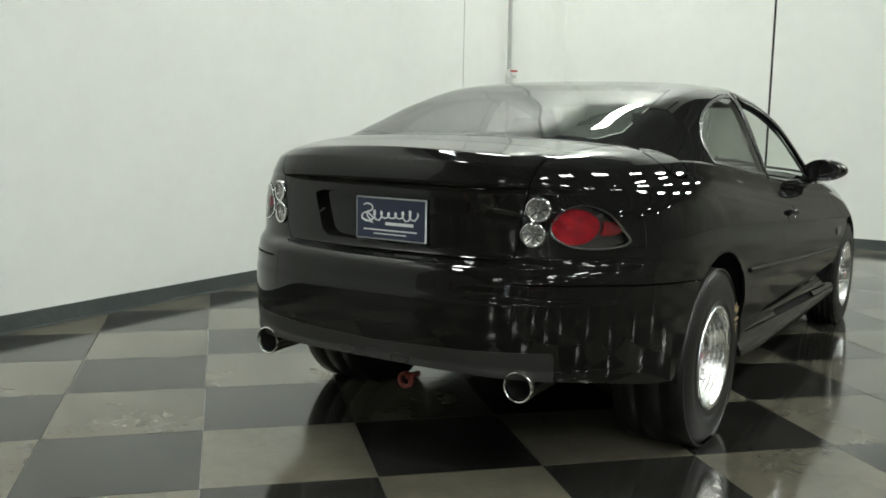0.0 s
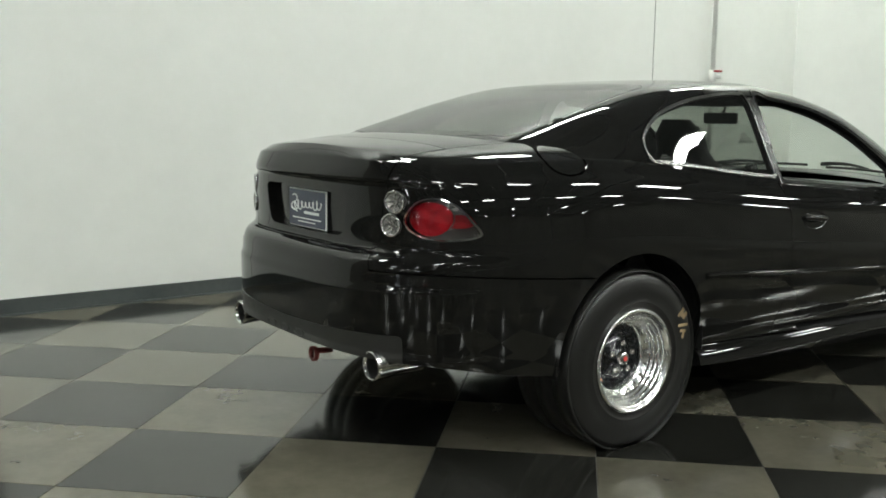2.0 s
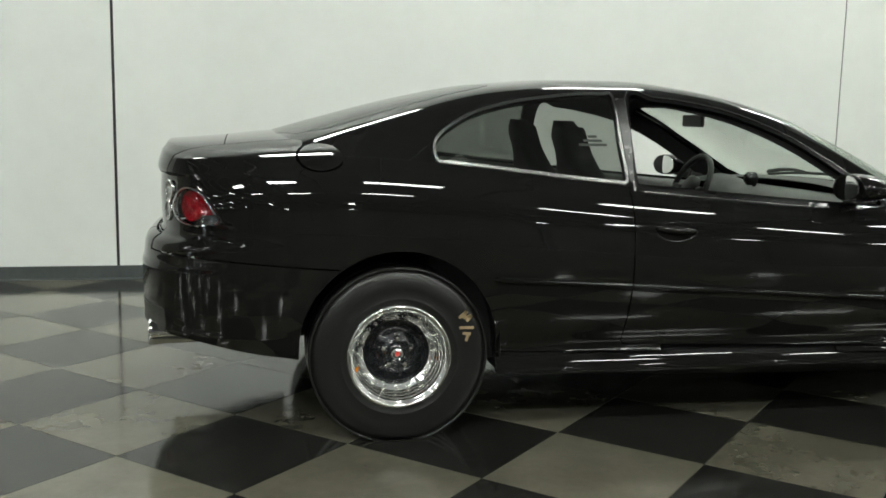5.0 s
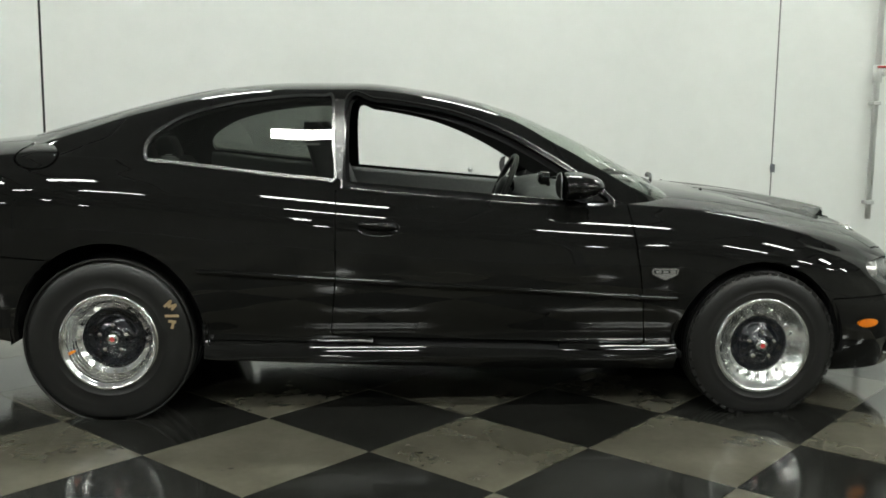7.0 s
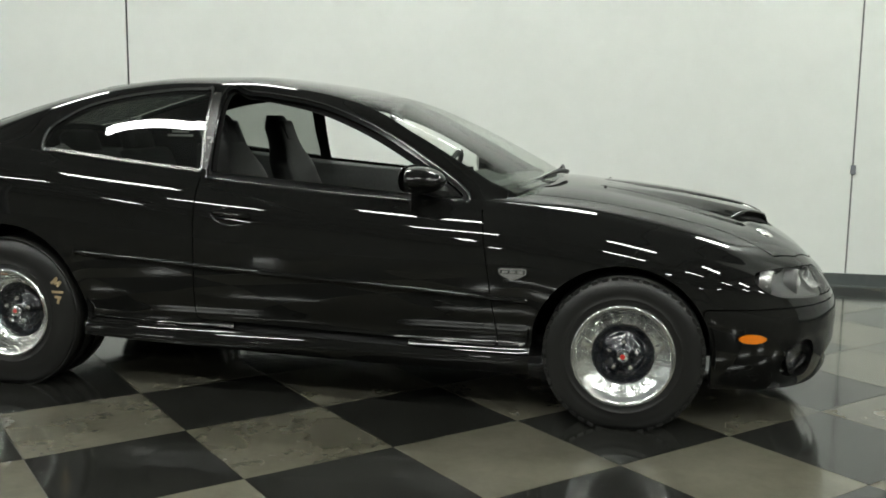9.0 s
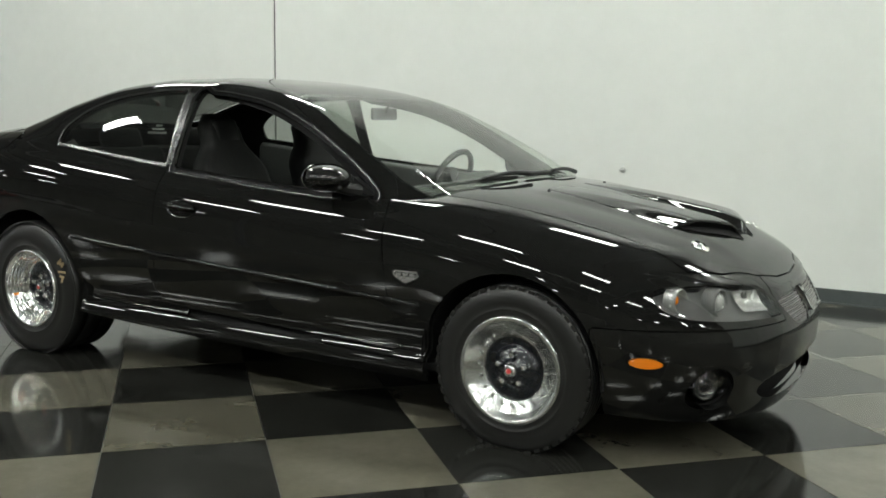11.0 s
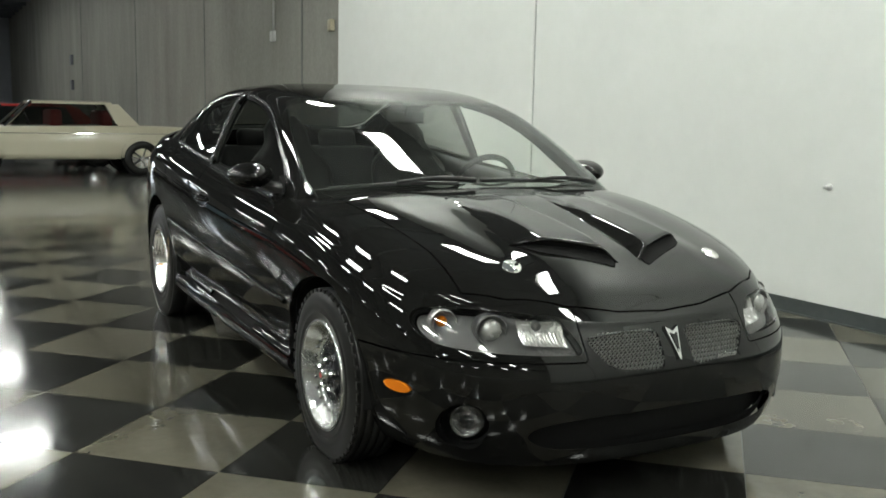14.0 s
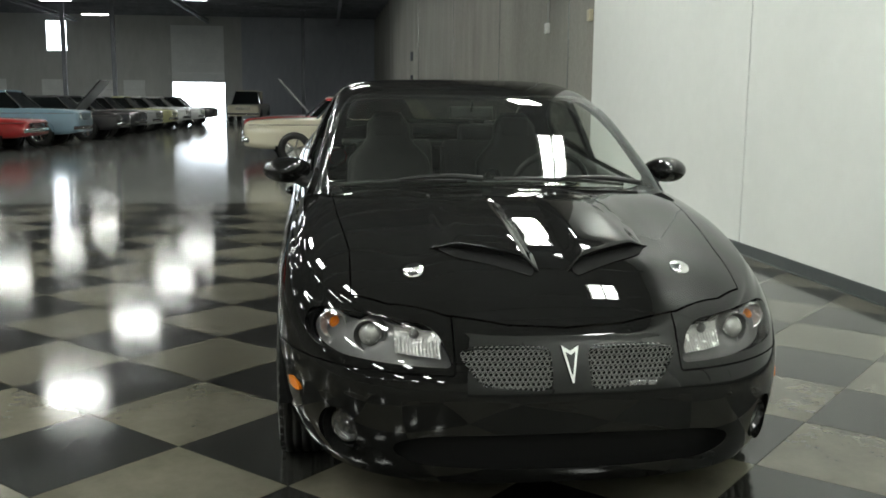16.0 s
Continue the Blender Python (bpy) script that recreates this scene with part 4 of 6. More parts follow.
shell = panel("roof", "cabin", [out_of(qw_s, 0.016), out_of(dw_s, 0.024), out_of(ws, 0.0), out_of(rw, 0.0), lambda P: X(P) - 1.0], PAINT, car, rim=0.02, label="black roof with pillars")
panel("window_trim", "cabin", [both(inside_of(QW, "xz", True, 0.013), low_side), out_of(qw_s, 0.0)], WINDOW_TRIM, car, split=True, rim=0.012, lift=0.002, label="satin dark metal window surround")
panel("window_trim", "cabin", [both(inside_of(DW, "xz", True, 0.014), low_side), out_of(dw_s, 0.0)], GLOSS_BLACK, car, split=True, rim=0.02, lift=0.001, label="black rubber window surround")
panel("frame_strip", "cabin", [both(inside_of(DW, "xz", True, 0.022), low_side), out_of(inside_of(DW, "xz", True, 0.016), 0.0)], WINDOW_TRIM, car, split=True, rim=0.006, lift=0.003, label="thin bright strip round the door window")
panel("pillar_cover", "cabin", [both(inside_of([(-0.452, 1.008), (-0.432, 1.004), (-0.424, 1.20), (-0.428, 1.352), (-0.468, 1.352), (-0.463, 1.20)], "xz", False), low_side)], PILLAR_BLACK, car, split=True, rim=0.006, lift=0.004, label="satin dark pillar cover between the side windows")
panel("windscreen", "cabin", [off(ws, 0.003), lambda P: spine_z(X(P)) - 0.09 - Z(P)], GLASS_CLEAR, car, rim=0.0, lift=0.001, label="clear curved windscreen")
panel("rear_window", "cabin", [off(rw, 0.003), lambda P: X(P) + 0.5], GLASS_REAR, car, rim=0.0, lift=0.001, label="tinted rear window")
panel("quarter_window", "cabin", [off(qw_s, 0.0)], GLASS_TINT, car, split=True, rim=0.0, lift=-0.002, label="tinted fixed side window")
panel("headliner", "cabin", [out_of(qw_s, -0.0), out_of(inner_s, 0.0), out_of(ws, 0.01), out_of(rw, 0.01), lambda P: X(P) - 1.0], BLACK_VOID, car, rim=0, lift=-0.028)
frit = both(ws, out_of(inside_of([(0.238, -0.4), (0.238, 0.0), (0.213, 0.34), (0.175, 0.55), (0.188, 0.602), (0.25, 0.634), (0.45, 0.689), (0.82, 0.754), (1.05, 0.740), (1.35, 0.6), (1.35, -0.4)], "xy", False), 0.0))
panel("windscreen_seal", "cabin", [frit, lambda P: spine_z(X(P)) - 0.09 - Z(P)], GLOSS_BLACK, car, rim=0, lift=-0.003)
panel("plate_recess", "body", [off(recess, -0.004)], PAINT, car, rim=0, lift=-0.034)
panel("rear_valance", "body", [dark_lip, wells], VALANCE, car, rim=0.006, lift=0.006, label="satin black lower valance")

# ---- car details ----
WALL_P = BODY[:, :92].reshape(-1, 3)


def side_at(x, z):
    """Half width of the body side at a place."""
    d = (WALL_P[:, 0] - x) ** 2 + (WALL_P[:, 2] - z) ** 2 + (WALL_P[:, 1] < 0.3) * 10
    i = np.argsort(d)[:4]
    w = 1 / (d[i] + 1e-6)
    return float((WALL_P[i, 1] * w).sum() / w.sum())


# bonnet scoops
def cap_at(x, w):
    return float(cap_z(np.array(x), np.array(w)))


for s in (-1, 1):
    bm = bmesh.new()
    nx, nw = 36, 30
    mouth_x = lambda w: 2.015 - 0.50 * (w - 0.08) - 0.9 * max(w - 0.28, 0) ** 1.5
    rows = []
    for i in range(nx):
        u = i / (nx - 1)
        row = []
        for k in range(nw):
            w = 0.040 + 0.350 * k / (nw - 1)
            x = 1.20 + (mouth_x(w) - 1.20) * u
            r = float(scoop_relief(np.array(u), np.array(w)))
            row.append(bm.verts.new((x, s * w, cap_at(x, w) + r + (0.0015 if r > 0.0004 else -0.004))))
        rows.append(row)
    for a, b in zip(rows, rows[1:]):
        for k in range(nw - 1):
            f = (a[k], b[k], b[k + 1], a[k + 1])
            bm.faces.new(f if s > 0 else f[::-1])
    lip = [bm.verts.new((v.co.x - 0.006, v.co.y, v.co.z - min(0.007, 0.3 * max(v.co.z - cap_at(v.co.x, abs(v.co.y)), 0)))) for v in rows[-1]]
    for k in range(nw - 1):
        f = (rows[-1][k], lip[k], lip[k + 1], rows[-1][k + 1])
        bm.faces.new(f if s > 0 else f[::-1])
    scoop = part("hood_scoop", bm, PAINT, car, "raised scoop with a dark mouth", True)
    # Black strip, laid partly on the bonnet, paints the shade of a deeper opening.
    bm = bmesh.new()
    strip = []
    for k in range(nw):
        w = 0.040 + 0.350 * k / (nw - 1)
        h = float(scoop_relief(np.array(1.0), np.array(w)))
        x = mouth_x(w)
        if h > 0.006:
            strip.append((bm.verts.new((x - 0.012, s * w, cap_at(x, w) + h - 0.004)), bm.verts.new((x - 0.03, s * w, cap_at(x - 0.03, w) + 0.005)), bm.verts.new((x + 0.036 * float(smooth01(np.array(h / 0.026))), s * w, cap_at(x + 0.036 * float(smooth01(np.array(h / 0.026))), w) + 0.0035))))
    for p, q in zip(strip, strip[1:]):
        bm.faces.new((p[0], q[0], q[1], p[1]))
        bm.faces.new((p[1], q[1], q[2], p[2]))
    part("mouth", bm, BLACK_VOID, scoop, "black strip painting the shade of the scoop opening")

# bonnet pins with silver plates, washer jets
for s in (-1, 1):
    x, w = 1.965, 0.448
    bm = bmesh.new()
    z = cap_at(x, w)
    n = Vector((z - cap_at(x + 0.02, w), (z - cap_at(x, w + 0.02)) * s, 0.02)).normalized()
    at = Matrix.Translation((x, s * w, z)) @ Vector((0, 1, 0)).rotation_difference(n).to_matrix().to_4x4() @ Matrix.Diagonal((1.15, 1, 1, 1))
    lathe(bm, [(0.0005, 0.012), (0.007, 0.012), (0.008, 0.006), (0.029, 0.006), (0.033, 0.003), (0.034, -0.004)], 28, at)
    pin = part("hood_pin", bm, ALLOY, car, "oval silver bonnet pin plate", True)
    bm = bmesh.new()
    jx, jw = 1.28, 0.33
    lathe(bm, [(0.0005, 0.007), (0.006, 0.006), (0.008, 0.0)], 10, pose(jx, s * jw, float(cap_z(np.array(jx), np.array(jw))), 90, 0, 0))
    part("washer_jet", bm, BLACK_TRIM, car, smooth=True)

# side trims, handles, mirrors, badges
for s in (-1, 1):
    bm = bmesh.new()
    n, prof = 50, ((-0.013, -0.003), (-0.010, 0.007), (0.0, 0.011), (0.008, 0.009), (0.013, -0.003))
    for x0, x1 in ((-1.03, -0.462), (-0.454, 0.832), (0.842, 1.0)):
        rows = []
        for i in range(n):
            x = x0 + (x1 - x0) * i / (n - 1)
            z = 0.640 - 0.0600 * (x + 1.04)
            rows.append([bm.verts.new((x, s * (side_at(x, z) + o), z + dz)) for dz, o in prof])
        for a, b in zip(rows, rows[1:]):
            for k in range(len(prof) - 1):
                f = (a[k], a[k + 1], b[k + 1], b[k])
                bm.faces.new(f if s < 0 else f[::-1])
    tr = part("side_moulding", bm, PAINT, car, "slim black rubbing strip", True)
    cx, cz = -0.28, 0.822
    w = side_at(cx, cz)
    bm = bmesh.new()
    ring = 24
    rows = []
    for rr, d in ((1.0, 0.002), (0.9, 0.003), (0.8, -0.018), (0.0, -0.024)):
        rows.append([bm.verts.new((cx + 0.092 * rr * math.cos(a), s * (side_at(cx + 0.09 * rr * math.cos(a), cz + 0.04 * rr * math.sin(a)) + d), cz + 0.040 * rr * math.sin(a))) for a in (2 * math.pi * k / ring for k in range(ring))])
    for a, b in zip(rows, rows[1:]):
        for k in range(ring):
            f = (a[k], b[k], b[(k + 1) % ring], a[(k + 1) % ring])
            bm.faces.new(f if s < 0 else f[::-1])
    h = part("handle_cup", bm, GLOSS_BLACK, car, smooth=True)
    bm = bmesh.new()
    tube(bm, [(cx + 0.082 * u, s * (w + 0.004 + 0.016 * (1 - u * u)), cz + 0.008 - 0.006 * u) for u in np.linspace(-1, 1, 13)], 0.013, 10, True, [0.009 + 0.006 * (1 - u * u) for u in np.linspace(-1, 1, 13)])
    part("handle", bm, PAINT, h, smooth=True)
    # mirror
    bm = bmesh.new()
    bmesh.ops.create_uvsphere(bm, u_segments=28, v_segments=18, radius=1)
    for v in bm.verts:
        x, y, z = v.co
        back = x < -0.25
        x2 = -0.25 if back else x
        v.co = Vector((0.02 + 0.140 * x2, y * 0.105, z * (0.060 + 0.006 * y)))
        v.co.x += 0.025 * -y
    bmesh.ops.transform(bm, matrix=pose(0.505, s * 0.905, 1.000, 0, 0, s * 8), verts=bm.verts)
    mirror = part("side_mirror", bm, PAINT, car, "black teardrop door mirror", True)
    bm = bmesh.new()
    bmesh.ops.create_uvsphere(bm, u_segments=24, v_segments=12, radius=1)
    for v in bm.verts:
        v.co = Vector((0.02 - 0.0375 + 0.003 * v.co.x, v.co.y * 0.092, v.co.z * 0.055))
    bmesh.ops.transform(bm, matrix=pose(0.505, s * 0.905, 1.000, 0, 0, s * 8), verts=bm.verts)
    part("mirror_glass", bm, CHROME, mirror, smooth=True)
    bm = bmesh.new()
    tube(bm, [(0.62, s * 0.785, 0.942), (0.590, s * 0.83, 0.950), (0.54, s * 0.870, 0.968)], 0.02, 10, True, [0.034, 0.026, 0.026])
    prism(bm, [(0.58, 0.935), (0.70, 0.925), (0.66, 0.96), (0.60, 1.0)], s * 0.772, s * 0.800)
    part("mirror_foot", bm, BLACK_TRIM, mirror)
    # fender badge
    bw = side_at(0.94, 0.625) + 0.003
    bm = bmesh.new()
    prism(bm, [(0.882, 0.645), (0.890, 0.652), (0.990, 0.652), (0.998, 0.645), (0.995, 0.628), (0.985, 0.622), (0.945, 0.603), (0.940, 0.602), (0.935, 0.603), (0.895, 0.622), (0.885, 0.628)], s * bw, s * (bw + 0.004))
    badge = part("fender_badge", bm, SILVER, car, "silver shield badge")
    bm = bmesh.new()
    prism(bm, [(0.889, 0.645), (0.992, 0.645), (0.990, 0.630), (0.891, 0.630)], s * (bw + 0.004), s * (bw + 0.0055))
    part("field", bm, GLOSS_BLACK, badge)
    for x0 in (0.898, 0.929, 0.960):
        bm = bmesh.new()
        prism(bm, [(x0, 0.643), (x0 + 0.024, 0.643), (x0 + 0.024, 0.632), (x0, 0.632)], s * (bw + 0.0055), s * (bw + 0.007))
        part("bar", bm, SILVER, badge)
gx = float(np.interp(0.215, *_front(0.488)))
bm = bmesh.new()
for w0 in (0.175, 0.205, 0.235):
    box(bm, gx - 0.004, gx + 0.006, w0, w0 + 0.024, 0.481, 0.495, 0.001)
part("grille_badge", bm, SILVER, car, "small silver badge as plain bars")

# rear plate
plate = part("number_plate", (lambda b: (box(b, -2.318, -2.310, -0.152, 0.152, 0.812, 0.964, 0.004), b)[1])(bmesh.new()), PLATE_WHITE, car, "navy dealer plate with white script and border")
bm = bmesh.new()
box(bm, -2.3198, -2.317, -0.147, 0.147, 0.817, 0.959, 0.001)
part("field", bm, PLATE_BLUE, plate)
bm = bmesh.new()
script = []
for cy, cz, ry, rz, a0, a1 in ((0.098, 0.925, 0.022, 0.014, 40, 260), (0.098, 0.892, 0.026, 0.016, 80, -170)):
    script += [(cy + ry * math.cos(math.radians(a0 + (a1 - a0) * k / 9)), cz + rz * math.sin(math.radians(a0 + (a1 - a0) * k / 9))) for k in range(10)]
for k in range(46):
    u = k / 45
    script.append((0.098 - 0.215 * u + 0.010 * math.sin(u * 44), 0.898 + 0.008 * u + (0.011 + 0.010 * max(0, math.sin(u * 9.5))) * math.cos(u * 44)))
tube(bm, [(-2.3208, -y if y > 0.2 else y, z) for y, z in script], 0.0030, 5)
part("script", bm, PLATE_WHITE, plate)
bm = bmesh.new()
tube(bm, [(-2.3208, 0.125 - 0.05 * u, 0.884 - 0.012 * u) for u in (0, 0.5, 1.0)], 0.003, 5)
part("flourish", bm, PLATE_WHITE, plate)
for y0, y1, z0, h in ((0.02, -0.10, 0.866, 0.011), (0.115, -0.115, 0.845, 0.005), (0.07, -0.07, 0.832, 0.004)):
    bm = bmesh.new()
    box(bm, -2.3212, -2.3196, y1, y0, z0, z0 + h)
    part("bar", bm, PLATE_WHITE, plate)

# raised plain ovals on the valance
for y0, ry in ((0.115, 0.034), (0.0, 0.030), (-0.115, 0.038)):
    bm = bmesh.new()
    ring = []
    for k in range(25):
        a = 2 * math.pi * k / 24
        y, z = y0 + ry * math.cos(a), 0.425 + 0.014 * math.sin(a)
        p, n = skin(abs(y), z, False)
        ring.append((p[0] - 0.007, y, z))
    tube(bm, ring, 0.0028, 5, False)
    part("raised_emblem", bm, VALANCE, car, "raised plain oval on the valance", True)

# exhaust tips, tow eye, underbody
for s in (-1, 1):
    bm = bmesh.new()
    lathe(bm, [(0.046, 0.19), (0.049, 0.05), (0.053, 0.0), (0.053, -0.012), (0.050, -0.016), (0.046, -0.012), (0.043, 0.10), (0.0005, 0.10)], 32, pose(-2.350, s * 0.548, 0.380, 0, 0, -90))
    tip = part("exhaust_tip", bm, CHROME, car, "polished steel tailpipe", True)
    bm = bmesh.new()
    lathe(bm, [(0.0425, -0.004), (0.042, 0.098), (0.0005, 0.098)], 24, pose(-2.350, s * 0.548, 0.380, 0, 0, -90))
    part("bore", bm, EXHAUST_DARK, tip, smooth=True)
bm = bmesh.new()
tube(bm, [(-2.26, -0.09, 0.33), (-2.33, -0.09, 0.335)], 0.012, 8)
lathe(bm, [(0.03, -0.008), (0.03, 0.008), (0.018, 0.008), (0.018, -0.008), (0.03, -0.008)], 20, pose(-2.34, -0.09, 0.325, 0, 0, 90))
part("tow_eye", bm, TOW_RED, car, "small red tow hook", True)
bm = bmesh.new()
box(bm, -1.72, 2.1, -0.55, 0.55, 0.24, 0.30, 0.02)
box(bm, -0.98, 1.06, -0.84, 0.84, 0.235, 0.27, 0.01)
part("underbody", bm, BLACK_VOID, car)
for s in (-1, 1):
    for cx, cz, r in ((-1.397, 0.365, 0.405), (1.375, 0.315, 0.38)):
        bm = bmesh.new()
        n = 24
        rows = []
        for k in range(n + 1):
            a = math.radians(-6) + math.radians(192) * k / n
            rows.append([bm.verts.new((cx + r * math.cos(a), s * w, cz + r * math.sin(a))) for w in (0.895, 0.45)])
        for a, b in zip(rows, rows[1:]):
            bm.faces.new((a[0], a[1], b[1], b[0]))
        bm.faces.new([r2[1] for r2 in rows])
        part("wheel_well", bm, BLACK_VOID, car)

# wheels
def wheel(x, s, radius, z, width, lip, core, dish, tread, label):
    """A tyre on a polished dished rim with a black five-lug centre; the outer face looks along -y before it is turned."""
    root = new("wheel")
    root.parent = car
    root.matrix_basis = pose(x, s * (0.905 - width / 2), z, 0, 0, 0 if s < 0 else 180)
    tagged(root, label)
    h = width / 2
    bm = bmesh.new()
    side = [(lip - 0.012, -h * 0.80), (lip + 0.004, -h * 0.93), (lip + 0.022, -h * 1.0), (lip + 0.03, -h * 1.0), (lip + 0.034, -h * 1.0 - 0.004), (lip + 0.039, -h * 1.0 - 0.004), (lip + 0.043, -h * 1.0 - 0.001), ((lip + radius) / 2 - 0.005, -h * 1.045), ((lip + radius) / 2 + 0.02, -h * 1.03), (radius - 0.03, -h * 0.97), (radius - 0.012, -h * 0.90), (radius - 0.003, -h * 0.80)]
    crown_pts = []
    m = 5 if tread else 3
    for k in range(m):
        c = -0.68 + 1.36 * k / (m - 1)
        hw = 0.11 if tread else 0.27
        crown_pts += [(radius - 0.008, (c - hw - 0.004 / h) * h), (radius, (c - hw) * h), (radius, (c + hw) * h), (radius - 0.008, (c + hw + 0.004 / h) * h)]
    prof = side + crown_pts + [(r, -a) for r, a in reversed(side)]
    lathe(bm, prof, 72)
    for v in bm.verts:
        if v.co.z < 0.001 - z:
            v.co.y *= 1 + 0.5 * (0.001 - z - v.co.z)
            v.co.z = 0.001 - z
    tyre = link("tyre", bm, TYRE, root, smooth=True)
    if tread:
        bm = bmesh.new()
        for k in range(48):
            a = 2 * math.pi * k / 48
            for e in (-1, 1):
                box(bm, -0.013, 0.013, e * h * 0.83 - 0.012, e * h * 0.83 + 0.008, radius - 0.016, radius - 0.0035, 0.0, Matrix.Rotation(a, 4, "Y"))
        tagged(link("tread_block", bm, TYRE, tyre), kind="stuff")
    else:
        strokes = (((0.232, 0.150), (0.262, 0.178)), ((0.262, 0.178), (0.248, 0.150)), ((0.248, 0.150), (0.282, 0.160)), ((0.282, 0.160), (0.262, 0.138)),
                   ((0.235, 0.112), (0.292, 0.112)), ((0.248, 0.090), (0.280, 0.086)), ((0.270, 0.088), (0.262, 0.058)))
        for (xa, za), (xb, zb) in strokes:
            bm = bmesh.new()
            ln, tl = math.hypot(xb - xa, zb - za), math.atan2(zb - za, xb - xa)
            box(bm, -ln / 2, ln / 2, -0.0012, 0.0012, -0.0055, 0.0055)
            bmesh.ops.transform(bm, matrix=pose((xa + xb) / 2, -h * 1.042, (za + zb) / 2) @ Matrix.Rotation(-tl, 4, "Y"), verts=bm.verts)
            link("marking", bm, TAN_MARK, tyre, "worn tan sidewall marking")
    bm = bmesh.new()
    y0 = -h + dish * 0.72
    prof = [(lip - 0.004, h * 0.8), (lip - 0.03, h * 0.4), (core, -h + dish + 0.012), (core - 0.004, -h + dish), (core + 0.004, y0), (core + 0.022, y0 - 0.002)]
    for k in range(4):
        ra, rb2 = core + 0.022 + (lip - 0.012 - core - 0.022) * k / 4, core + 0.022 + (lip - 0.012 - core - 0.022) * (k + 1) / 4
        ya, yb = y0 - 0.002 - (dish * 0.72 - 0.012) * k / 4, y0 - 0.002 - (dish * 0.72 - 0.012) * (k + 1) / 4
        prof += [(ra + 0.002, ya - (ya - yb) * 0.55), (ra + 0.005, ya - (ya - yb) * 0.8), (rb2 - 0.003, yb + 0.001), (rb2, yb)]
    prof += [(lip - 0.008, -h + 0.004), (lip - 0.002, -h - 0.004), (lip + 0.006, -h - 0.007), (lip + 0.012, -h - 0.003), (lip + 0.012, -h + 0.012), (lip - 0.006, -h + 0.02)]
    if tread:
        prof = [(lip - 0.004, h * 0.8), (core - 0.002, 0.0), (core - 0.002, -h + 0.040), (core + 0.004, -h + 0.034), (0.150, -h + 0.031), (0.153, -h + 0.024), (0.172, -h + 0.020), (0.175, -h + 0.013), (lip - 0.013, -h + 0.008), (lip - 0.009, -h - 0.001), (lip - 0.002, -h - 0.005), (lip + 0.006, -h - 0.007), (lip + 0.011, -h - 0.003), (lip + 0.012, -h + 0.012), (lip - 0.006, -h + 0.02)]
    lathe(bm, prof, 72)
    link("rim", bm, SATIN_ALLOY if tread else ALLOY, root, "polished dished rim with stepped rings", True)
    for k in range(20):
        a = 2 * math.pi * k / 20
        bm = bmesh.new()
        rb = core + 0.012
        lathe(bm, [(0.0005, -0.014), (0.0044, -0.013), (0.0058, -0.010), (0.0062, 0.004)], 6, pose(rb * math.cos(a), (-h + 0.0325) if tread else (-h + dish * 0.72), rb * math.sin(a)))
        link("rim_bolt", bm, CHROME if tread else ALLOY, root)
    if not tread:
        for k in range(20):
            a = 2 * math.pi * (k + 0.5) / 20
            bm = bmesh.new()
            lathe(bm, [(0.0005, -0.007), (0.004, -0.007), (0.0055, 0.006)], 6, pose(0.172 * math.cos(a), -h + 0.040, 0.172 * math.sin(a)))
            link("rim_bolt", bm, ALLOY, root)
        bm = bmesh.new()
        tube(bm, [(-0.158, -h + 0.05, -0.05), (-0.166, -h + 0.018, -0.052)], 0.006, 8)
        link("valve_stem", bm, AMBER, root, "small orange valve stem")
    bm = bmesh.new()
    lathe(bm, [(core + 0.002, -h + dish + 0.004), (core - 0.012, -h + dish - 0.004), (core - 0.03, -h + dish + 0.006), (0.085, -h + dish - 0.004), (0.062, -h + dish - 0.016), (0.036, -h + dish - 0.018), (0.034, -h + dish - 0.034), (0.0005, -h + dish - 0.034)], 48)
    for v in bm.verts:
        r = math.hypot(v.co.x, v.co.z)
        if 0.07 < r < core - 0.02:
            v.co.y += 0.012 * (0.5 + 0.5 * math.cos(5 * math.atan2(v.co.z, v.co.x) + math.pi))
    link("wheel_centre", bm, WHEEL_BLACK, root, "black five-lug wheel centre", True)
    for k in range(5):
        a = 2 * math.pi * k / 5 + 0.3
        bm = bmesh.new()
        lathe(bm, [(0.0005, -0.034), (0.008, -0.033), (0.0115, -0.026), (0.012, 0.0), (0.015, 0.002)], 6, pose(0.057 * math.cos(a), -h + dish - 0.012, 0.057 * math.sin(a)))
        link("lug_nut", bm, ALLOY, root, smooth=False)
    bm = bmesh.new()
    lathe(bm, [(0.0005, -0.052), (0.018, -0.051), (0.024, -0.046), (0.026, -0.03)], 24, pose(0, -h + dish - 0.004, 0))
    cap = link("hub_cap", bm, CHROME, root, "chrome hub cap with red centre", True)
    return root


for s in (-1, 1):
    wheel(-1.399, s, 0.352, 0.336, 0.29, 0.193, 0.130, 0.105, False, "wide rear drag wheel on a smooth tyre")
    wheel(1.391, s, 0.327, 0.308, 0.19, 0.199, 0.126, 0.050, True, "narrow front drag wheel on a ribbed tyre")
for w in [o for o in car.children if o.name.startswith("wheel") and o.type == "EMPTY"]:
    capo = [c for c in w.children if c.name.startswith("hub_cap")][0]
    bm = bmesh.new()
    ymin = min(v.co.y for v in capo.data.vertices)
    lathe(bm, [(0.0005, ymin - 0.0015), (0.010, ymin - 0.001), (0.011, ymin + 0.002)], 16)
    link("cap_centre", bm, RED_PAINT, capo)

# small stickers inside the side glass
def cabin_y(x, z):
    k = int(np.argmin(np.abs(CABIN[:, 0, 0] - x)))
    return float(np.interp(z, CABIN[k, :60, 2], CABIN[k, :60, 1]))


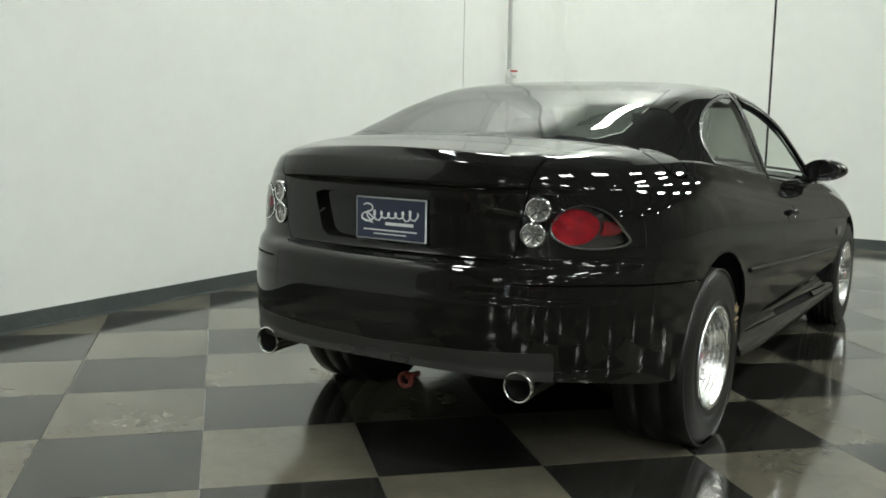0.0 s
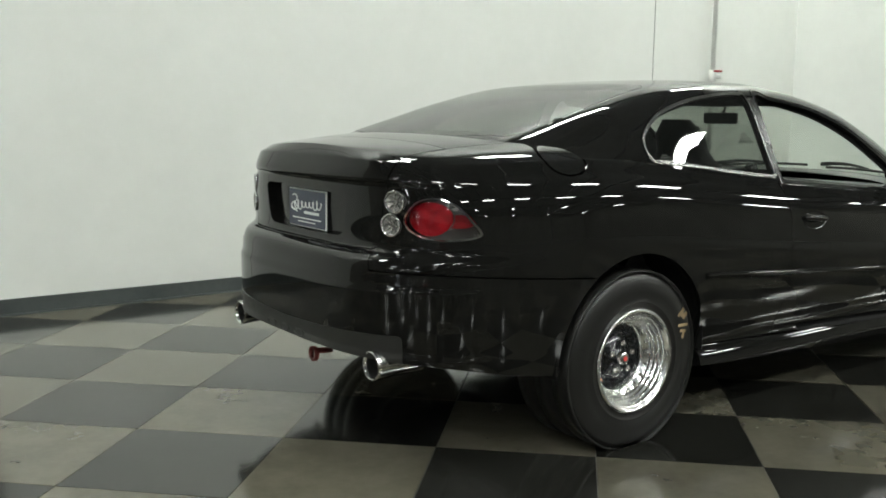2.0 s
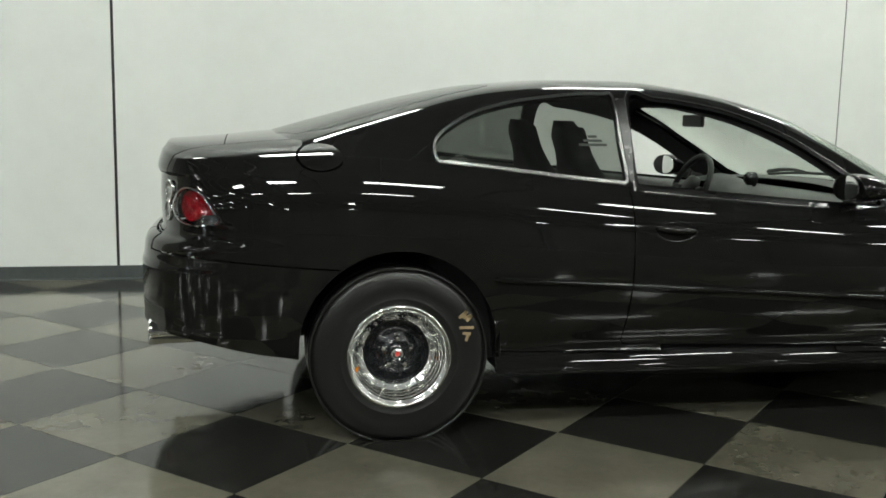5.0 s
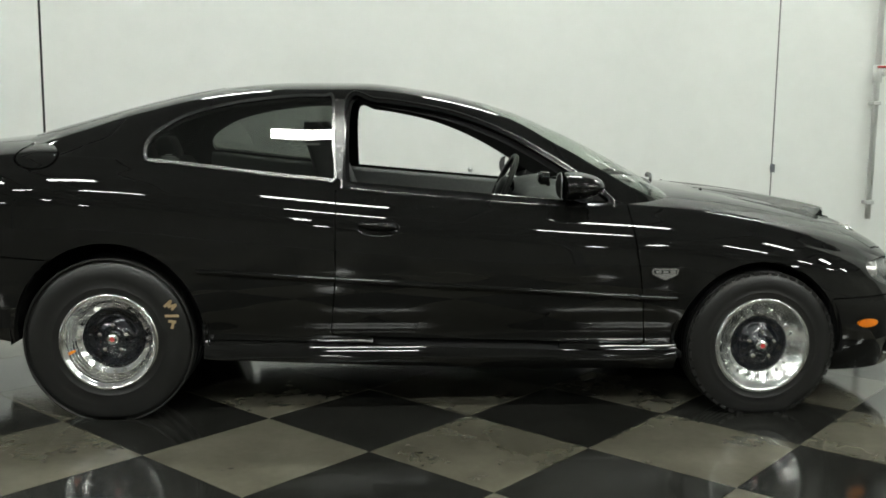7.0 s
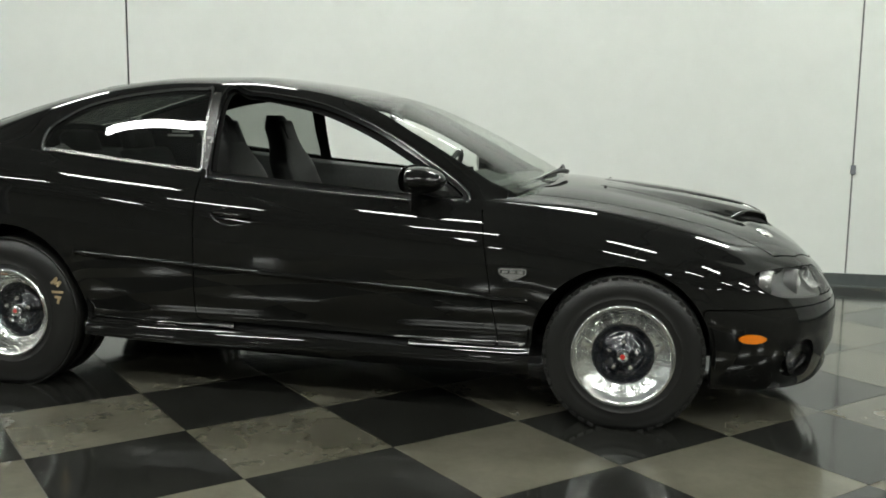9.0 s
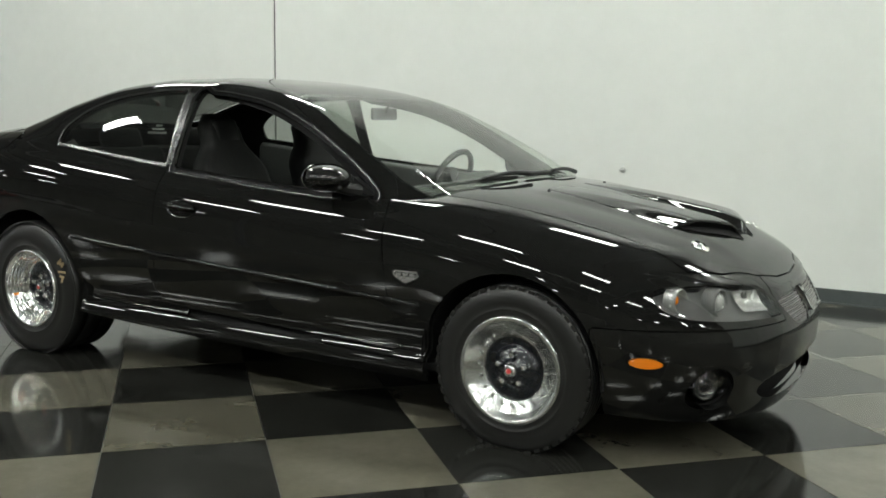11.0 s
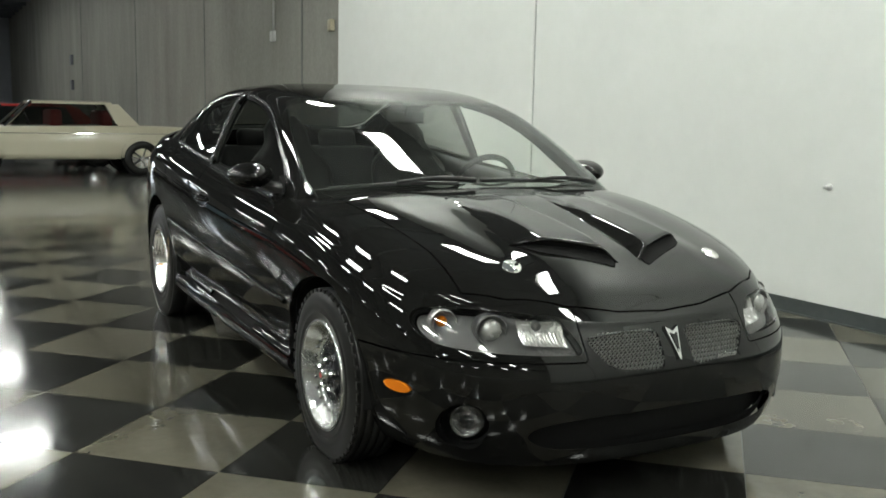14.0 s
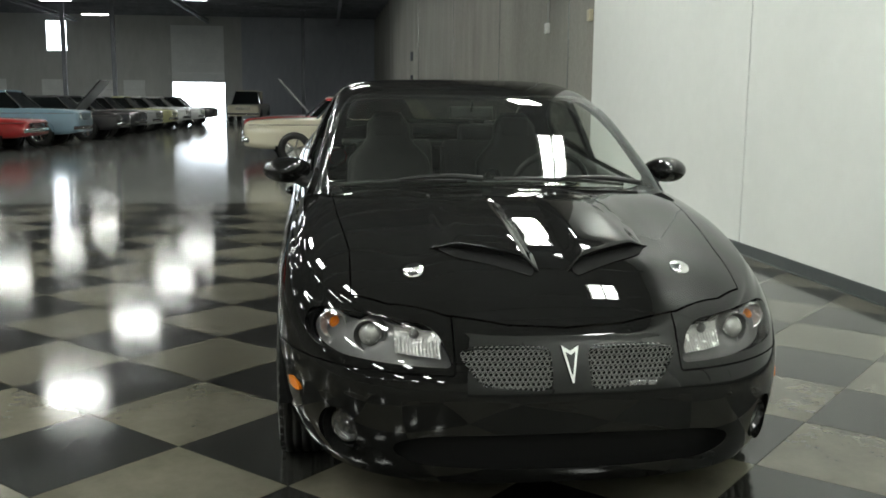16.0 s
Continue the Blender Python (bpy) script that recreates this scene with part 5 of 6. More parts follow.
for x0, x1, z0, z1 in ((-0.65, -0.53, 1.156, 1.206), (-1.20, -1.11, 1.092, 1.118)):
    bm = bmesh.new()
    hgt = (z1 - z0) / 3.4
    for k in range(3):
        za = z0 + (z1 - z0) * k / 3
        inset = 0.02 * k * (x1 - x0) / 0.12
        bm.faces.new([bm.verts.new((x, -cabin_y(x, z) + 0.006, z)) for x, z in ((x0 + inset, za), (x1 - inset, za), (x1 - inset, za + hgt * 0.7), (x0 + inset, za + hgt * 0.7))])
    part("sticker", bm, PLATE_GREY, car, "small pale sticker of plain bars on the glass")

# wipers and cowl
bm = bmesh.new()
rows = []
for i in range(30):
    y = -0.70 + 1.40 * i / 29
    x0 = 1.005 - 0.25 * y * y
    zc = float(cap_z(np.array(x0), np.array(abs(y))))
    rows.append([bm.verts.new((x0 + 0.01, y, zc - 0.006)), bm.verts.new((x0 - 0.10, y, zc + 0.004)), bm.verts.new((x0 - 0.20, y, zc - 0.01))])
for a, b in zip(rows, rows[1:]):
    for k in range(2):
        bm.faces.new((a[k], b[k], b[k + 1], a[k + 1]))
part("cowl", bm, BLACK_TRIM, car, "black plastic cowl panel", True)
def screen_foot(y, back=0.0):
    """A place at the foot of the windscreen, just over the cowl."""
    return 1.040 - 0.20 * y * y - back, 0.990 - 0.065 * y * y + 0.55 * back


for y0, y1 in ((-0.14, -0.70), (0.56, -0.02)):
    blade = []
    for u in np.linspace(0, 1, 13):
        y = y0 + (y1 - y0) * u
        x, z = screen_foot(y, 0.015 * u)
        blade.append((x, y, z + 0.004 * math.sin(math.pi * u)))
    arm = []
    for u in np.linspace(0, 1, 9):
        y = y0 + 0.06 + (0.5 * (y0 + y1) - y0 - 0.06) * u
        x, z = screen_foot(y)
        arm.append((x + 0.045 * (1 - u), y, z + 0.014 + 0.012 * math.sin(math.pi * u)))
    bm = bmesh.new()
    tube(bm, arm, 0.009, 6, True, [0.013 - 0.006 * u for u in np.linspace(0, 1, 9)])
    a = part("wiper", bm, BLACK_TRIM, car, "black windscreen wiper", True)
    bm = bmesh.new()
    tube(bm, blade, 0.008, 6)
    part("blade", bm, BLACK_TRIM, a)

# ---- cabin interior ----
def cushion(bm, w, h, d, bevel, m):
    vs = box(bm, -d / 2, d / 2, -w / 2, w / 2, -h / 2, h / 2, bevel)
    bmesh.ops.transform(bm, matrix=m, verts=vs)


for s in (-1, 1):
    seat = new("front_seat")
    seat.parent = car
    seat.matrix_basis = pose(-0.22, s * 0.37, 0)
    tagged(seat, "black leather bucket seat")
    bm = bmesh.new()
    cushion(bm, 0.50, 0.16, 0.52, 0.05, pose(0.16, 0, 0.50, 0, -8, 0))
    link("seat_cushion", bm, SEAT, seat, smooth=True)
    for e in (-1, 1):
        bm = bmesh.new()
        cushion(bm, 0.09, 0.14, 0.46, 0.035, pose(0.16, e * 0.235, 0.545, 0, -8, 0))
        link("side_bolster", bm, SEAT, seat, smooth=True)
    bm = bmesh.new()
    rows = []
    for i in range(22):
        u = i / 21
        z = 0.50 + 0.755 * u
        hw = 0.255 - 0.03 * u - 0.105 * float(smooth01((u - 0.62) / 0.2)) - 0.05 * float(smooth01((u - 0.9) / 0.1))
        x = -0.10 - 0.27 * u
        th = 0.078 - 0.02 * u - 0.025 * float(smooth01((u - 0.92) / 0.08))
        ring = []
        for k in range(16):
            a = 2 * math.pi * k / 16
            cx, cy = math.cos(a), math.sin(a)
            wing = 0.045 * (1 - u) * abs(cy) ** 3 if cx > 0 else 0
            ring.append(bm.verts.new((x + th * abs(cx) ** 0.6 * (1 if cx > 0 else -1) + wing, hw * abs(cy) ** 0.6 * (1 if cy > 0 else -1), z)))
        rows.append(ring)
    for a, b in zip(rows, rows[1:]):
        for k in range(16):
            bm.faces.new((a[k], a[(k + 1) % 16], b[(k + 1) % 16], b[k]))
    bm.faces.new(rows[-1])
    link("backrest", bm, SEAT, seat, smooth=True)
    bm = bmesh.new()
    cushion(bm, 0.17, 0.13, 0.05, 0.02, pose(-0.300, 0, 1.165, 0, -18, 0))
    link("headrest", bm, SEAT, seat, smooth=True)
    bm = bmesh.new()
    box(bm, -0.16, 0.40, -0.20, 0.20, 0.29, 0.42, 0.01)
    link("seat_base", bm, BLACK_TRIM, seat)
rear = new("rear_seat")
rear.parent = car
tagged(rear, "black leather rear bench with two headrests")
bm = bmesh.new()
cushion(bm, 1.10, 0.16, 0.50, 0.05, pose(-0.98, 0, 0.52, 0, -8, 0))
link("seat_cushion", bm, SEAT, rear, smooth=True)
for s in (-1, 1):
    bm = bmesh.new()
    cushion(bm, 0.50, 0.55, 0.14, 0.05, pose(-1.27, s * 0.28, 0.80, 0, -22, 0))
    link("backrest", bm, SEAT, rear, smooth=True)
    bm = bmesh.new()
    cushion(bm, 0.26, 0.14, 0.09, 0.035, pose(-1.39, s * 0.28, 1.10, 0, -20, 0))
    link("headrest", bm, SEAT, rear, smooth=True)
bm = bmesh.new()
box(bm, -1.80, -1.36, -0.62, 0.62, 1.02, 1.05, 0.01)
part("parcel_shelf", bm, DASH, car)
# dashboard as a shaped sweep across the car
bm = bmesh.new()
rows = []
for i in range(33):
    y = -0.74 + 1.48 * i / 32
    hump = 0.045 * math.exp(-((y - 0.37) / 0.17) ** 4)
    out = 0.06 * (1 - (y / 0.74) ** 2)
    sec = [(0.50, 0.55), (0.47 - hump * 0.6, 0.70), (0.475 - hump, 0.86 + hump * 0.4), (0.52 - hump, 0.915 + hump), (0.60, 0.935 + hump), (0.72, 0.935), (0.88 + out, 0.915), (0.98 + out, 0.87)]
    rows.append([bm.verts.new((x, y, z)) for x, z in sec])
for a, b in zip(rows, rows[1:]):
    for k in range(7):
        bm.faces.new((a[k], a[k + 1], b[k + 1], b[k]))
dash = part("dashboard", bm, DASH, car, "charcoal dashboard with instrument hood", True)
bm = bmesh.new()
lathe(bm, [(0.035, 0.0), (0.035, 0.04), (0.02, 0.055), (0.0005, 0.055)], 20, pose(0.60, 0.05, 0.975, 0, 0, 90))
tube(bm, [(0.60, 0.05, 0.92), (0.60, 0.05, 0.96)], 0.01, 8)
part("shift_light_gauge", bm, GLOSS_BLACK, car, "small round gauge on the dash", True)
bm = bmesh.new()
for s in (-1, 1):
    lathe(bm, [(0.045, 0.0), (0.042, 0.012), (0.0005, 0.004)], 20, pose(0.452, 0.37 + s * 0.06, 0.905, 0, 0, 90))
part("gauge", bm, GLOSS_BLACK, dash)
bm = bmesh.new()
wheel_at = pose(0.395, 0.37, 0.905, 0, -66, 0)
ring = 40
rows = []
for k in range(ring):
    a = 2 * math.pi * k / ring
    c = Vector((0.185 * math.cos(a), 0.185 * math.sin(a), 0))
    r = c.normalized()
    rows.append([bm.verts.new(wheel_at @ (c + r * 0.016 * math.cos(b) + Vector((0, 0, 0.016 * math.sin(b))))) for b in (2 * math.pi * j / 8 for j in range(8))])
for k in range(ring):
    a, b = rows[k], rows[(k + 1) % ring]
    for j in range(8):
        bm.faces.new((a[j], b[j], b[(j + 1) % 8], a[(j + 1) % 8]))
steer = part("steering_wheel", bm, SEAT, car, "black leather three-spoke steering wheel", True)
bm = bmesh.new()
for a in (90, -90, 180):
    c, d = math.cos(math.radians(a)), math.sin(math.radians(a))
    tube(bm, [wheel_at @ Vector((0.04 * c, 0.04 * d, -0.02)), wheel_at @ Vector((0.18 * c, 0.18 * d, 0))], 0.014, 8)
lathe(bm, [(0.07, -0.02), (0.068, 0.01), (0.05, 0.022), (0.0005, 0.024)], 20, wheel_at @ Matrix.Rotation(radians(90), 4, "X"))
part("hub", bm, SEAT, steer, smooth=True)
bm = bmesh.new()
box(bm, 0.205, 0.225, -0.11, 0.11, 1.235, 1.295, 0.009)
tube(bm, [(0.225, 0, 1.27), (0.25, 0, 1.325)], 0.008, 6)
part("rear_view_mirror", bm, BLACK_TRIM, car)
for s in (-1, 1):
    bm = bmesh.new()
    rows = []
    for i in range(24):
        x = -1.25 + 1.95 * i / 23
        zt = float(rim_z(x)) - 0.012
        rows.append([bm.verts.new((x, s * 0.795, zt)), bm.verts.new((x, s * 0.765, zt + 0.004)), bm.verts.new((x, s * 0.735, zt - 0.02)), bm.verts.new((x, s * 0.72, 0.70)), bm.verts.new((x, s * 0.69, 0.66)), bm.verts.new((x, s * 0.72, 0.60)), bm.verts.new((x, s * 0.74, 0.28))])
    for a, b in zip(rows, rows[1:]):
        for k in range(6):
            bm.faces.new((a[k], b[k], b[k + 1], a[k + 1]))
    part("door_card", bm, DASH, car, "charcoal inner door trim", True)
bm = bmesh.new()
box(bm, -0.50, 0.52, -0.11, 0.11, 0.28, 0.56, 0.02)
part("centre_console", bm, DASH, car)
bm = bmesh.new()
tube(bm, [(0.10, 0.0, 0.55), (0.08, 0.0, 0.68)], 0.012, 8)
bmesh.ops.create_uvsphere(bm, u_segments=12, v_segments=8, radius=0.025, matrix=Matrix.Translation((0.078, 0, 0.69)))
part("gear_lever", bm, BLACK_TRIM, car, smooth=True)

# ---- the hall beyond: far wall, doors, parked cars ----
FAR_GREY = vary(mat("far_wall_paint", rough=0.8), (0.40, 0.41, 0.39), (0.52, 0.53, 0.51), 0.5, stretch=(1, 1, 0.3))
FAR_DARK = vary(mat("far_wall_dark", rough=0.8), (0.30, 0.32, 0.36), (0.41, 0.43, 0.47), 0.5, stretch=(1, 1, 0.3))
DOOR_GREY = vary(mat("roller_door", rough=0.5), (0.60, 0.62, 0.61), (0.72, 0.74, 0.72), 1.0)
bm = bmesh.new()
T = 0.2
for y0, y1, z0, z1 in ((HALL_Y, -17.8, 0, ROOF_Z), (-17.8, -16.6, 0, 4.1), (-17.8, -16.6, 5.98, ROOF_Z), (-16.6, -10.35, 0, ROOF_Z), (-10.35, -7.1, 5.8, ROOF_Z), (-7.1, -6.0, 0, ROOF_Z)):
    box(bm, HALL_X - T, HALL_X, y0, y1, z0, z1)
wall_w = link("wall_west", bm, FAR_GREY, None, "grey far wall of the hall with doors and a high window", category="wall", kind="structure")
bm = bmesh.new()
box(bm, HALL_X - T, HALL_X, -6.0, 3.3, 0, ROOF_Z)
link("wall_west_dark", bm, FAR_DARK, None, "dark blue-grey far wall of the hall", category="wall", kind="structure")
bay = thing("door_1", "grey sectional roller door, half raised to daylight", "door", kind="structure")
for k in range(6):
    bm = bmesh.new()
    box(bm, HALL_X - 0.12, HALL_X - 0.05, -10.35, -7.1, 2.3 + 0.585 * k, 2.3 + 0.585 * k + 0.583, 0.006)
    part("panel", bm, DOOR_GREY, bay)
bm = bmesh.new()
box(bm, HALL_X - 3.0, HALL_X - 2.9, -13.0, -4.0, -0.3, 7.0)
link("backdrop", bm, DAYLIGHT, None, "bright daylight outside the open door", category="backdrop", kind="structure")
win = thing("window_1", "high daylit window in the far wall", "window", kind="structure")
bm = bmesh.new()
box(bm, HALL_X - 0.16, HALL_X - 0.12, -17.8, -16.6, 4.1, 5.98)
part("pane", bm, DAYLIGHT, win, "bright frosted pane")
bm = bmesh.new()
for z in (4.1, 5.0, 5.94):
    box(bm, HALL_X - 0.1, HALL_X - 0.04, -17.8, -16.6, z, z + 0.04)
part("window_frame", bm, DARK_STEEL, win)
for k, (y0, y1) in enumerate(((-21.6, -20.3), (-18.2, -16.8), (-14.9, -13.9), (-13.3, -12.0))):
    d = thing("door_%d" % (k + 2), "light grey closed dock door", "door", kind="structure")
    for j in range(4):
        bm = bmesh.new()
        box(bm, HALL_X, HALL_X + 0.06, y0, y1, 0.6 * j, 0.6 * j + 0.585, 0.008)
        part("panel", bm, DOOR_GREY, d)
for x, y in ((-47.0, -14.2), (-46.5, -11.6), (-30.0, -15.9), (-13.0, -15.9), (4.0, -15.9), (-50.0, -2.0)):
    bm = bmesh.new()
    box(bm, x - 0.1, x + 0.1, y - 0.1, y + 0.1, 0, ROOF_Z)
    for z in (0, ROOF_Z - 0.2):
        box(bm, x - 0.2, x + 0.2, y - 0.2, y + 0.2, z, z + 0.02)
    link("steel_column", bm, DARK_STEEL, None, "dark steel roof column", category="column", group="columns")

# conduit and boxes on the concrete wall
cy = wall_y(-10.5) + 0.10
cond = thing("conduit", "grey conduit with junction box on the concrete wall", "conduit")
bm = bmesh.new()
tube(bm, [(-10.55, cy - 0.02, 2.52), (-10.55, cy - 0.02, ROOF_Z)], 0.018, 8)
part("pipe", bm, GREY_STEEL, cond, smooth=True)
bm = bmesh.new()
box(bm, -10.61, -10.49, cy - 0.07, cy, 2.42, 2.58, 0.006)
part("junction_box", bm, GREY_STEEL, cond)
ALARM = mat("cream_plastic", (0.5, 0.46, 0.33), 0.5)
bm = bmesh.new()
box(bm, -8.14, -8.02, wall_y(-8.1) + 0.03, wall_y(-8.1) + 0.10, 2.42, 2.58, 0.012)
link("wall_sounder", bm, ALARM, None, "cream alarm sounder on the concrete wall", category="alarm")
for z in (2.1, 3.0):
    bm = bmesh.new()
    box(bm, -32.8, -32.45, wall_y(-32.6) + 0.0, wall_y(-32.6) + 0.10, z - 0.18, z + 0.18, 0.03)
    link("wall_box", bm, DARK_STEEL, None, "small dark box on the concrete wall", category="box")

# orange drum fan
ORANGE = mat("orange_enamel", (0.36, 0.06, 0.015), 0.4)
# Mid grey for blades and guard, darker than the painted steel.
FAN_GREY = vary(mat("dusty_fan_metal", rough=0.6), (0.14, 0.14, 0.13), (0.22, 0.22, 0.21), 8.0)
fan = thing("drum_fan", "orange drum fan on a stand by the wall", "fan", pose(-9.6, 1.86, 0.0, 0, 0, 62) @ Matrix.Scale(0.82, 4))
bm = bmesh.new()
lathe(bm, [(0.47, -0.12), (0.485, -0.13), (0.49, 0.13), (0.475, 0.13), (0.465, 0.12), (0.46, -0.12), (0.47, -0.12)], 48, pose(0, 0, 0.70))
part("drum", bm, ORANGE, fan, smooth=True)
bm = bmesh.new()
for r in (0.12, 0.22, 0.32, 0.41):
    lathe(bm, [(r - 0.004, -0.125), (r, -0.129), (r + 0.004, -0.125), (r, -0.121), (r - 0.004, -0.125)], 32, pose(0, 0, 0.70))
for k in range(12):
    a = k * math.pi / 6
    tube(bm, [(0.04 * math.cos(a), -0.125, 0.70 + 0.04 * math.sin(a)), (0.465 * math.cos(a), -0.125, 0.70 + 0.465 * math.sin(a))], 0.004, 5)
part("guard", bm, FAN_GREY, fan)
for k in range(4):
    bm = bmesh.new()
    box(bm, 0.05, 0.42, -0.012, 0.012, -0.09, 0.09, 0.01, Matrix.Translation((0, 0, 0.70)) @ Matrix.Rotation(k * math.pi / 2 + 0.4, 4, "Y") @ Matrix.Rotation(0.5, 4, "X"))
    part("blade", bm, FAN_GREY, fan)
bm = bmesh.new()
for s in (-1, 1):
    tube(bm, [(s * 0.5, 0, 0.70), (s * 0.5, 0, 0.04), (s * 0.5, -0.28, 0.02), (s * 0.5, 0.28, 0.02)], 0.02, 8)
part("stand", bm, ORANGE, fan)

# parked cars
CAR_GLASS = mat("parked_car_glass", (0.01, 0.012, 0.012), 0.08)
RED_INT = mat("red_vinyl", (0.30, 0.012, 0.01), 0.5)


def coat(name, c):
    return mat(name, c, 0.3, coat=0.8)


def parked(name, label, at, paint, length=5.1, width=1.88, height=1.36, belt=0.88, roof_paint=None, hood_up=False, truck=False, inside=None):
    """A parked car: shaped body, cabin with glass, bumpers, lamps and wheels; its nose points along +x."""
    root = thing(name, label, "car", at, "parked cars")
    L, W = length / 2, width / 2
    nose = spline([(-L, belt - 0.10), (-L + 0.07, belt - 0.02), (-1.2, belt + 0.03), (0.6, belt + 0.01), (1.2, belt), (L - 0.12, belt - 0.05), (L - 0.03, belt - 0.08), (L, belt - 0.14)])
    wide = spline([(-L, W - 0.10), (-L + 0.10, W - 0.04), (0, W), (L - 0.30, W - 0.03), (L - 0.05, W - 0.06), (L, W - 0.12)])
    bm = bmesh.new()
    rows = []
    xs = np.concatenate([[-L, -L + 0.02, -L + 0.06], np.linspace(-L + 0.12, L - 0.12, 31), [L - 0.06, L - 0.02, L]])
    for x in xs:
        w, t = float(wide(x)), float(nose(x))
        b = 0.32 + 0.06 * max(abs(x) / L - 0.85, 0) / 0.15
        sec = [(w - 0.10, b), (w - 0.03, b + 0.03), (w - 0.01, b + 0.12), (w, b + 0.30), (w - 0.004, t - 0.12), (w - 0.02, t - 0.105), (w - 0.03, t - 0.03), (w - 0.07, t), (w * 0.5, t + 0.015), (0, t + 0.02)]
        full = [(y, z) for y, z in sec] + [(-y, z) for y, z in sec[-2::-1]]
        rows.append([bm.verts.new((x, y, z)) for y, z in full])
    for a, b in zip(rows, rows[1:]):
        for k in range(len(a) - 1):
            bm.faces.new((a[k], b[k], b[k + 1], a[k + 1]))
    bm.faces.new(rows[0])
    bm.faces.new(rows[-1][::-1])
    body = part("body", bm, paint, root, smooth=True)
    c0, c1, r0, r1 = (-0.15, 1.25, 0.05, 0.75) if truck else (-1.55, 1.05, -0.85, 0.55)
    zb, zt, wb, wt = belt, height, W - 0.10, W - 0.28
    bm = bmesh.new()
    top = [bm.verts.new((x, y, z)) for x, y, z in ((r1 + 0.05, wt, zt - 0.03), (r1, wt * 0.5, zt), (r1, -wt * 0.5, zt), (r1 + 0.05, -wt, zt - 0.03), (r0, -wt, zt - 0.03), (r0 + 0.05, -wt * 0.5, zt), (r0 + 0.05, wt * 0.5, zt), (r0, wt, zt - 0.03))]
    up = [bm.verts.new((v.co.x, v.co.y * 0.98, v.co.z + 0.04)) for v in top]
    bm.faces.new(up)
    for i in range(8):
        j = (i + 1) % 8
        bm.faces.new((top[i], top[j], up[j], up[i]))
    roof = part("roof", bm, roof_paint or paint, root)
    def pane(nm, pts, m):
        b2 = bmesh.new()
        b2.faces.new([b2.verts.new(p) for p in pts])
        part(nm, b2, m, root)
    pane("windscreen", ((c1, wb, zb), (c1, -wb, zb), (r1 + 0.03, -wt, zt - 0.02), (r1 + 0.03, wt, zt - 0.02)), GLASS_TINT if inside else CAR_GLASS)
    pane("rear_window", ((c0 + 0.25, -wb, zb), (c0 + 0.25, wb, zb), (r0, wt, zt - 0.02), (r0, -wt, zt - 0.02)), CAR_GLASS)
    for s in (-1, 1):
        pane("side_window", ((c1 - 0.10, s * wb, zb), (r1, s * wt, zt - 0.03), (r0 + 0.1, s * wt, zt - 0.03), (c0 + 0.60, s * wb, zb)), GLASS_TINT if inside else CAR_GLASS)
        bm = bmesh.new()
        tube(bm, [(c1, s * wb, zb), (r1 + 0.03, s * wt, zt)], 0.025, 6)
        part("pillar", bm, CHROME, root)
        bm = bmesh.new()
        prism(bm, [(c0 + 0.18, zb), (c0 + 0.62, zb), (r0 + 0.14, zt - 0.02), (r0 - 0.10, zt - 0.02)], s * (wb + wt) / 2 - 0.06, s * (wb + wt) / 2 + 0.06)
        part("rear_pillar", bm, roof_paint or paint, root)
        bm = bmesh.new()
        tube(bm, [(x, s * (float(wide(x)) - 0.005), belt - 0.115) for x in np.linspace(-L * 0.97, L * 0.96, 16)], 0.008, 6)
        part("trim_strip", bm, CHROME, root)
        bm = bmesh.new()
        lathe(bm, [(0.09, 0.03), (0.085, 0.0), (0.07, -0.02), (0.0005, -0.02)], 20, pose(L - 0.01, s * (W - 0.32), belt - 0.20, 0, 0, -90))
        part("headlamp", bm, LAMP_CHROME, root, smooth=True)
        for wx in (L - 1.0, -L + 1.15):
            # The body has no arch cut: a black disc paints its shade.
            bm = bmesh.new()
            lathe(bm, [(0.39, 0.012), (0.39, -0.03), (0.0005, -0.03)], 28, pose(wx, s * (W - 0.012), 0.36, 0, 0, 180 if s < 0 else 0))
            part("arch", bm, BLACK_VOID, root)
            wl = new("wheel")
            wl.parent = root
            wl.matrix_basis = pose(wx, s * (W - 0.10), 0.335, 0, 0, 0 if s < 0 else 180)
            bm = bmesh.new()
            lathe(bm, [(0.20, -0.10), (0.23, -0.125), (0.31, -0.12), (0.335, -0.09), (0.335, 0.09), (0.30, 0.11), (0.2, 0.1)], 32)
            link("tyre", bm, TYRE, wl, smooth=True)
            bm = bmesh.new()
            lathe(bm, [(0.205, -0.10), (0.195, -0.115), (0.18, -0.07), (0.05, -0.06), (0.04, -0.09), (0.0005, -0.09)], 32)
            for k in range(5):
                a = 2 * math.pi * k / 5
                tube(bm, [(0.04 * math.cos(a), -0.085, 0.04 * math.sin(a)), (0.19 * math.cos(a), -0.10, 0.19 * math.sin(a))], 0.022, 6)
            link("rim", bm, ALLOY, wl, smooth=False)
    if inside:
        for sx in (0.15, -0.75):
            bm = bmesh.new()
            box(bm, sx - 0.10, sx + 0.10, -W + 0.22, W - 0.22, belt - 0.2, belt + 0.32, 0.06)
            part("bench_seat", bm, inside, root, "red vinyl bench seat", True)
        bm = bmesh.new()
        tube(bm, [(0.62 + 0.05 * math.cos(a), 0.38 + 0.19 * math.sin(a), belt + 0.06 + 0.18 * math.cos(a)) for a in np.linspace(0, 2 * math.pi, 25)], 0.014, 6)
        part("steering_wheel", bm, BLACK_TRIM, root)
